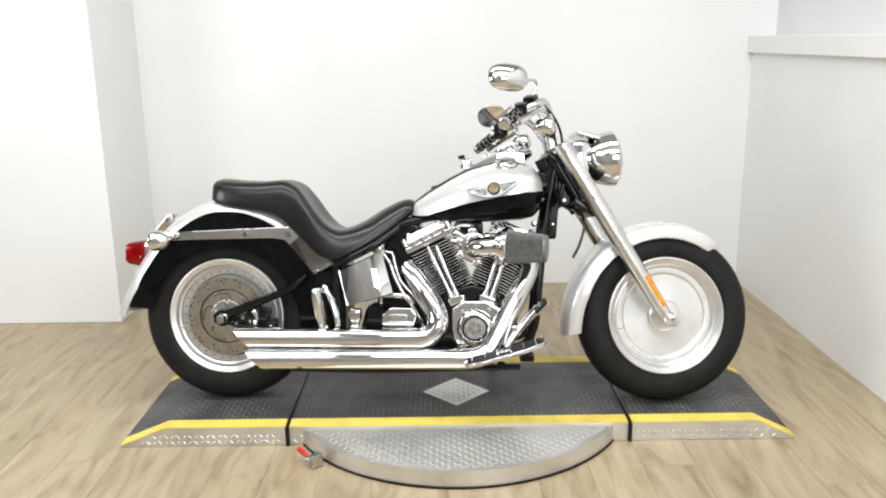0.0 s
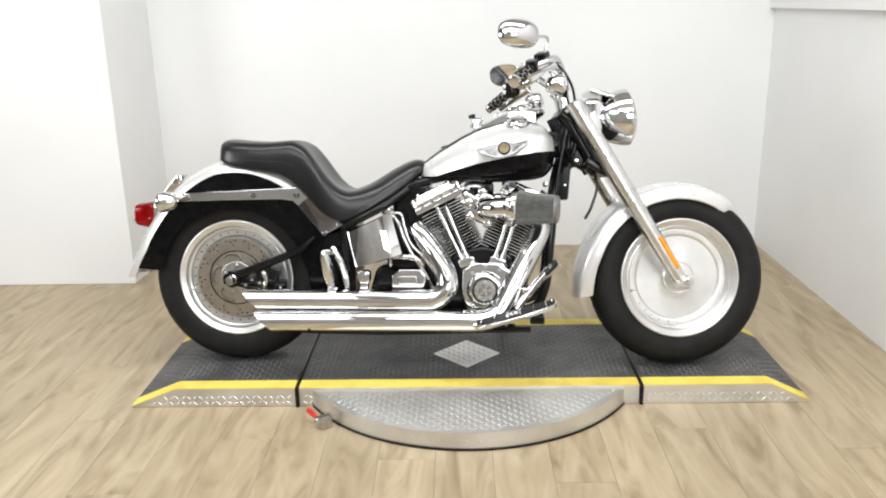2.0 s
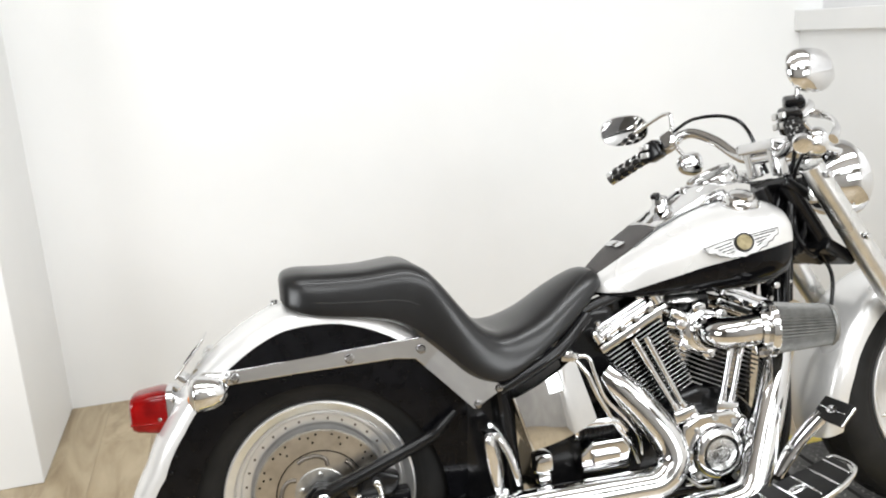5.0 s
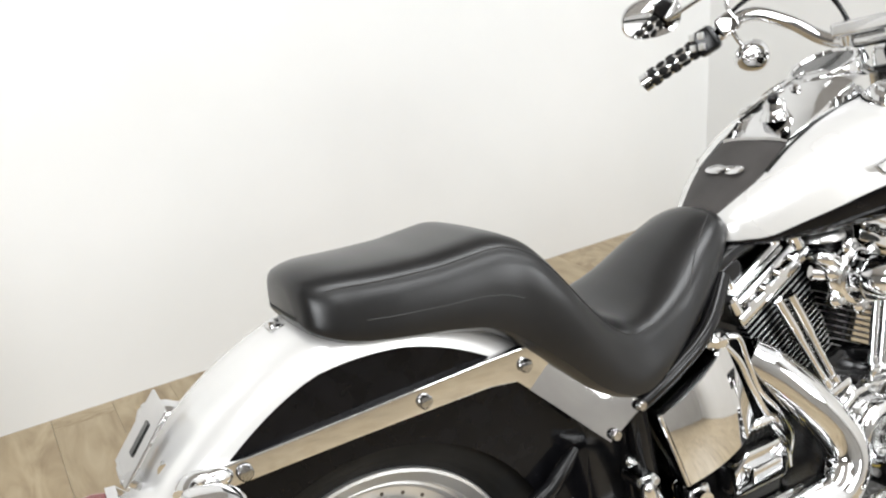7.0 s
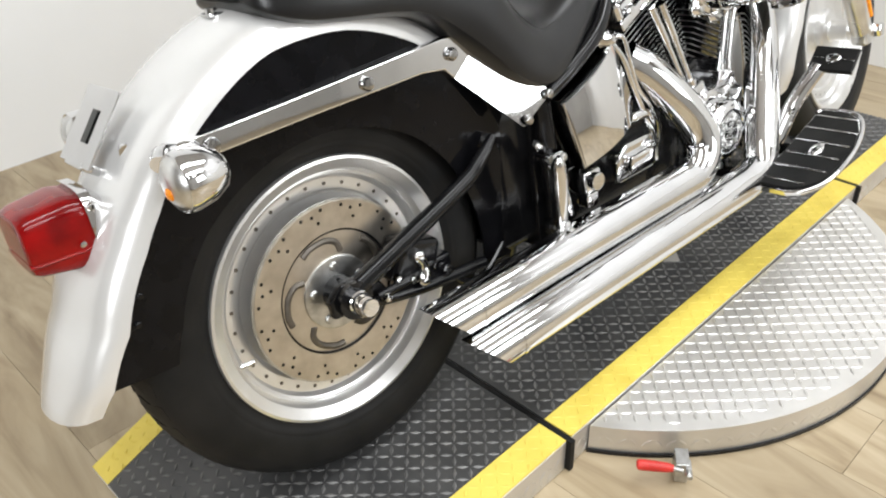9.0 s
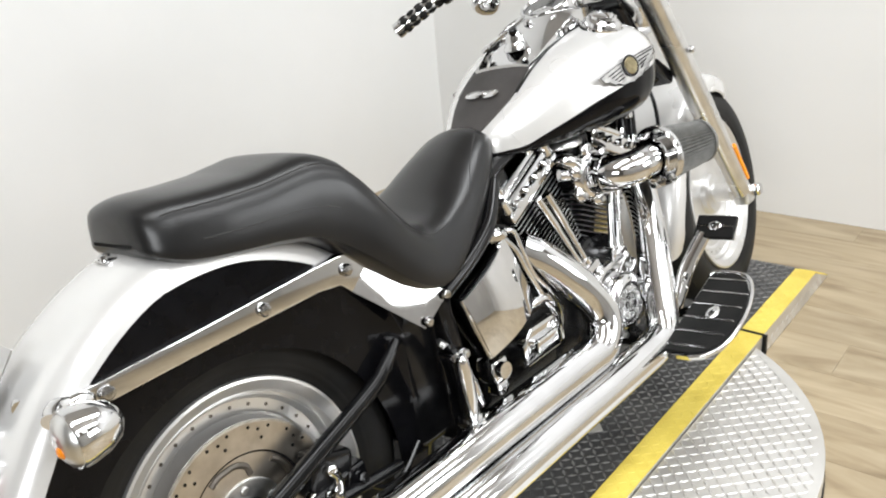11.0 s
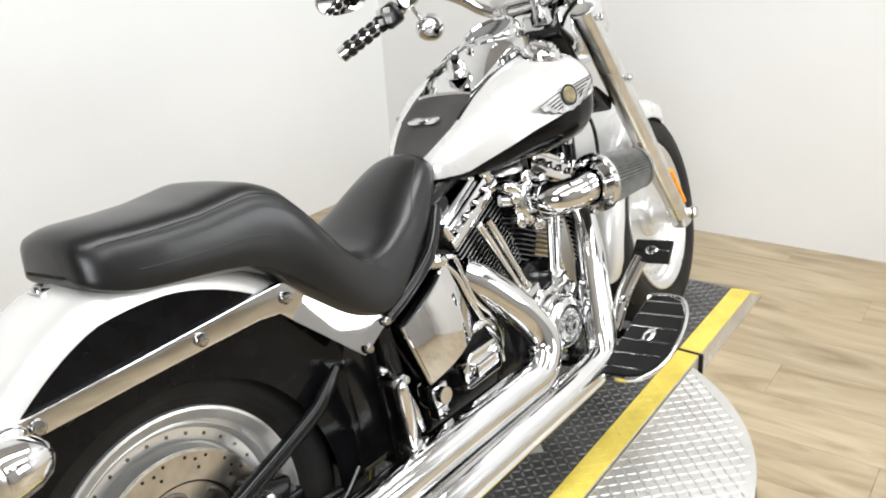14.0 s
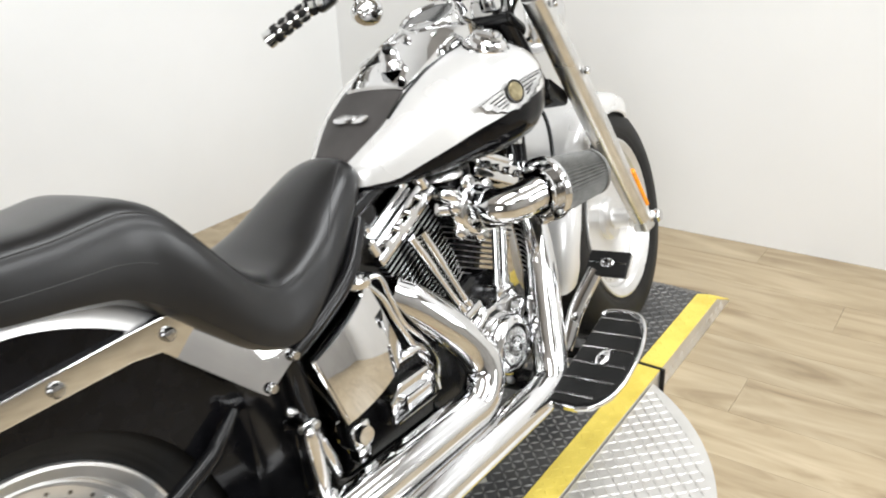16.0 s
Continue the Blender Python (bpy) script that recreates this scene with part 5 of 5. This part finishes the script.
# headlamp
HL = pose(1.405, 0, 0.893, 0, 0, -90) @ pose(0, 0, 0, 6, 0, 0)
lamp = front("headlamp", lathe([(0.0, -0.085), (0.03, -0.08), (0.06, -0.062), (0.084, -0.03), (0.098, 0.01), (0.102, 0.03), (0.102, 0.045), (0.096, 0.052), (0.090, 0.046), (0.0, 0.046)], 48, HL), CHROME, bike, "chrome headlamp shell")
front("lamp_lens", lathe([(0.089, 0.048), (0.075, 0.062), (0.045, 0.072), (0.0, 0.076)], 40, HL), LENS, lamp, "clear headlamp lens")
front("lamp_mount", merge(box(1.345, 0, 0.975, 0.09, 0.16, 0.016, 0.006, (0, 15, 0)), box(1.32, 0, 0.90, 0.07, 0.12, 0.12, 0.02)), CHROME, bike, "chrome fork nacelle")

# handlebar and controls
UN = STEER.inverted()
G_END, G_IN = UN @ Vector((0.942, 0.374, 0.942)), UN @ Vector((1.022, 0.281, 1.003))
half_bar = [tuple(G_IN), (1.125, 0.262, 1.058), (1.155, 0.215, 1.068), (1.185, 0.155, 1.035), (1.203, 0.10, 0.99)]
bar_path = [(x, -y, z) for x, y, z in half_bar] + [(1.21, -0.05, 0.972), (1.21, 0.05, 0.972)] + half_bar[::-1]
bar = front("handlebar", tube(bar_path, 0.0145, 16, 6), CHROME, bike, "chrome pulled-back handlebar")
front("riser", merge(box(1.212, 0.045, 0.965, 0.036, 0.03, 0.09, 0.008, (0, -10, 0)), box(1.212, -0.045, 0.965, 0.036, 0.03, 0.09, 0.008, (0, -10, 0)), box(1.205, 0, 0.998, 0.05, 0.14, 0.03, 0.008)), CHROME, bar)
for s in (-1, 1):
    e0, e1 = Vector((G_END.x, s * G_END.y, G_END.z)), Vector((G_IN.x, s * G_IN.y, G_IN.z))
    dirn = (e1 - e0).normalized()
    grip = front("grip", tube([e0, e0 + dirn * 0.004, e0 + dirn * 0.02, e0 + dirn * 0.021, e1], [0.012, 0.0195, 0.0195, 0.0175, 0.0175], 20, smooth=False), CHROME, bike, "chrome grip with black rubber pads")
    pads = []
    for k in range(5):
        for a in range(6):
            c = e0 + dirn * (0.033 + 0.0235 * k)
            up_v = dirn.orthogonal().normalized()
            q = Matrix.Rotation(a * math.pi / 3 + (k % 2) * 0.5, 3, dirn) @ up_v
            pads.append(moved(ellipsoid(0, 0, 0, 0.0115, 0.0088, 0.0045, 10), Matrix.Translation(c + q * 0.0165) @ Matrix((dirn, q.cross(dirn), q)).transposed().to_4x4()))
    tagged(front("grip_rubber", merge(*pads), RUBBER, grip, "black oval rubber pads"), kind="stuff")
    sw = e1 + dirn * 0.022
    switch = front("switch_housing", merge(moved(box(0, 0, 0, 0.05, 0.05, 0.055, 0.010), Matrix.Translation(sw) @ dirn.to_track_quat("X", "Z").to_matrix().to_4x4())), FRAME, bar, "black switch housing")
    for i in range(2):
        for j in range(2):
            front("switch_button", box(sw.x - 0.030, sw.y - 0.012 + 0.022 * i, sw.z - 0.010 + 0.022 * j, 0.010, 0.016, 0.015, 0.003), SATIN, bar)
    mc = e1 + dirn * 0.06 + Vector((0.02, 0, 0.012))
    front("lever_mount", moved(box(0, 0, 0, 0.045, 0.045, 0.045 if s > 0 else 0.06, 0.008), Matrix.Translation(mc) @ dirn.to_track_quat("X", "Z").to_matrix().to_4x4()), FRAME if s < 0 else CHROME, bar)
    front("lever", tube([mc + Vector((0.02, 0, -0.005)), mc + Vector((0.03, s * 0.06, -0.025)), mc + Vector((-0.02, s * 0.14, -0.055)), mc + Vector((-0.07, s * 0.18, -0.085))], [0.008, 0.007, 0.006, 0.008], 10, squash=1.5), CHROME, bar, "polished hand lever")
    sg = mc + Vector((0.055, -s * 0.01, -0.075))
    bullet(STEER @ pose(*sg, 0, 0, -90) @ Matrix.Diagonal((0.9, 0.9, 0.9, 1)), bike)
    front("signal_stalk", tube([mc + Vector((0.01, 0, -0.015)), mc + Vector((0.04, 0, -0.05)), sg + Vector((0.0, 0, 0.025))], 0.006, 10), CHROME, bar)
    mr = UN @ (Vector((1.010, 0.397, 1.081)) if s > 0 else Vector((1.046, -0.414, 1.144)))
    mirror = front("mirror", moved(rings([[(x, 0.069 * sc * math.copysign(abs(math.cos(q)) ** 0.8, math.cos(q)), 0.046 * sc * math.copysign(abs(math.sin(q)) ** 0.8, math.sin(q))) for q in (2 * math.pi * k / 32 for k in range(32))] for x, sc in ((-0.004, 0.96), (0.0, 1.0), (0.008, 0.98), (0.022, 0.82), (0.032, 0.5), (0.036, 0.15))]), Matrix.Translation(mr) @ pose(0, 0, 0, 0, -22 if s > 0 else -8, 60 if s > 0 else -74)), CHROME, bar, "chrome teardrop mirror")
    front("mirror_glass", moved(rings([[(x, 0.065 * math.copysign(abs(math.cos(q)) ** 0.8, math.cos(q)), 0.042 * math.copysign(abs(math.sin(q)) ** 0.8, math.sin(q))) for q in (2 * math.pi * k / 32 for k in range(32))] for x in (-0.0046, -0.0062)]), Matrix.Translation(mr) @ pose(0, 0, 0, 0, -22 if s > 0 else -8, 60 if s > 0 else -74)), WHITE_METAL, bar, "mirror glass")
    front("mirror_stem", tube([mr + Vector((0.025, -s * 0.02, -0.01)), mc + Vector((0.01, s * 0.02, 0.075)), mc + Vector((0.008, 0, 0.03))], 0.0055, 10), CHROME, bar)
for pts in ([(1.10, 0.27, 1.06), (1.16, 0.2, 1.105), (1.22, 0.09, 1.075), (1.25, 0.04, 0.93)], [(1.11, -0.26, 1.065), (1.175, -0.19, 1.045), (1.235, -0.09, 0.99), (1.26, -0.03, 0.90)], [(1.09, -0.25, 1.06), (1.16, -0.22, 1.0), (1.22, -0.1, 0.93), (1.24, -0.05, 0.85)]):
    front("control_cable", tube(pts, 0.005, 8), FRAME, bar, "black control cable")
part("cable_loom", merge(tube([(1.24, -0.05, 0.90), (1.22, -0.075, 0.82), (1.20, -0.08, 0.72), (1.185, -0.085, 0.60)], 0.010, 10), tube([(1.25, -0.03, 0.92), (1.235, -0.06, 0.84), (1.23, -0.07, 0.76)], 0.012, 10)), FRAME, bike)

# side stand on the far side
part("side_stand", merge(tube([(0.98, 0.15, 0.16), (1.0, 0.21, 0.08), (1.01, 0.262, 0.052)], 0.011, 12), box(1.01, 0.27, 0.052, 0.05, 0.03, 0.01, 0.003, (-9, 0, 0))), FRAME, bike)

# ---- floor planks, the pieces of the floor ----
PW, PL = 0.18, 1.22
plank_bm = box(0, 0, 0, PW - 0.0007, PL - 0.0007, 0.008, 0.0004)
plank_me = bpy.data.meshes.new("plank")
bmesh.ops.recalc_face_normals(plank_bm, faces=plank_bm.faces)
plank_bm.to_mesh(plank_me)
plank_me.materials.append(WOOD)
col = 0
x = X0 + PW / 2
while x < XR + PW / 2 - 0.01:
    y = Y0 + PL / 2 - (col * 0.37 % 1.0) * PL
    while y - PL / 2 < YB - 0.01:
        ob = new("plank", plank_me)
        ob.parent = floor
        lo, hi = max(y - PL / 2, Y0), min(y + PL / 2, YB)
        wide = min(x + PW / 2, XR) - (x - PW / 2)
        ob.location = (x - PW / 2 + wide / 2, (lo + hi) / 2, -0.004)
        ob.scale = (wide / PW, (hi - lo) / PL, 1)
        y += PL
    x += PW
    col += 1
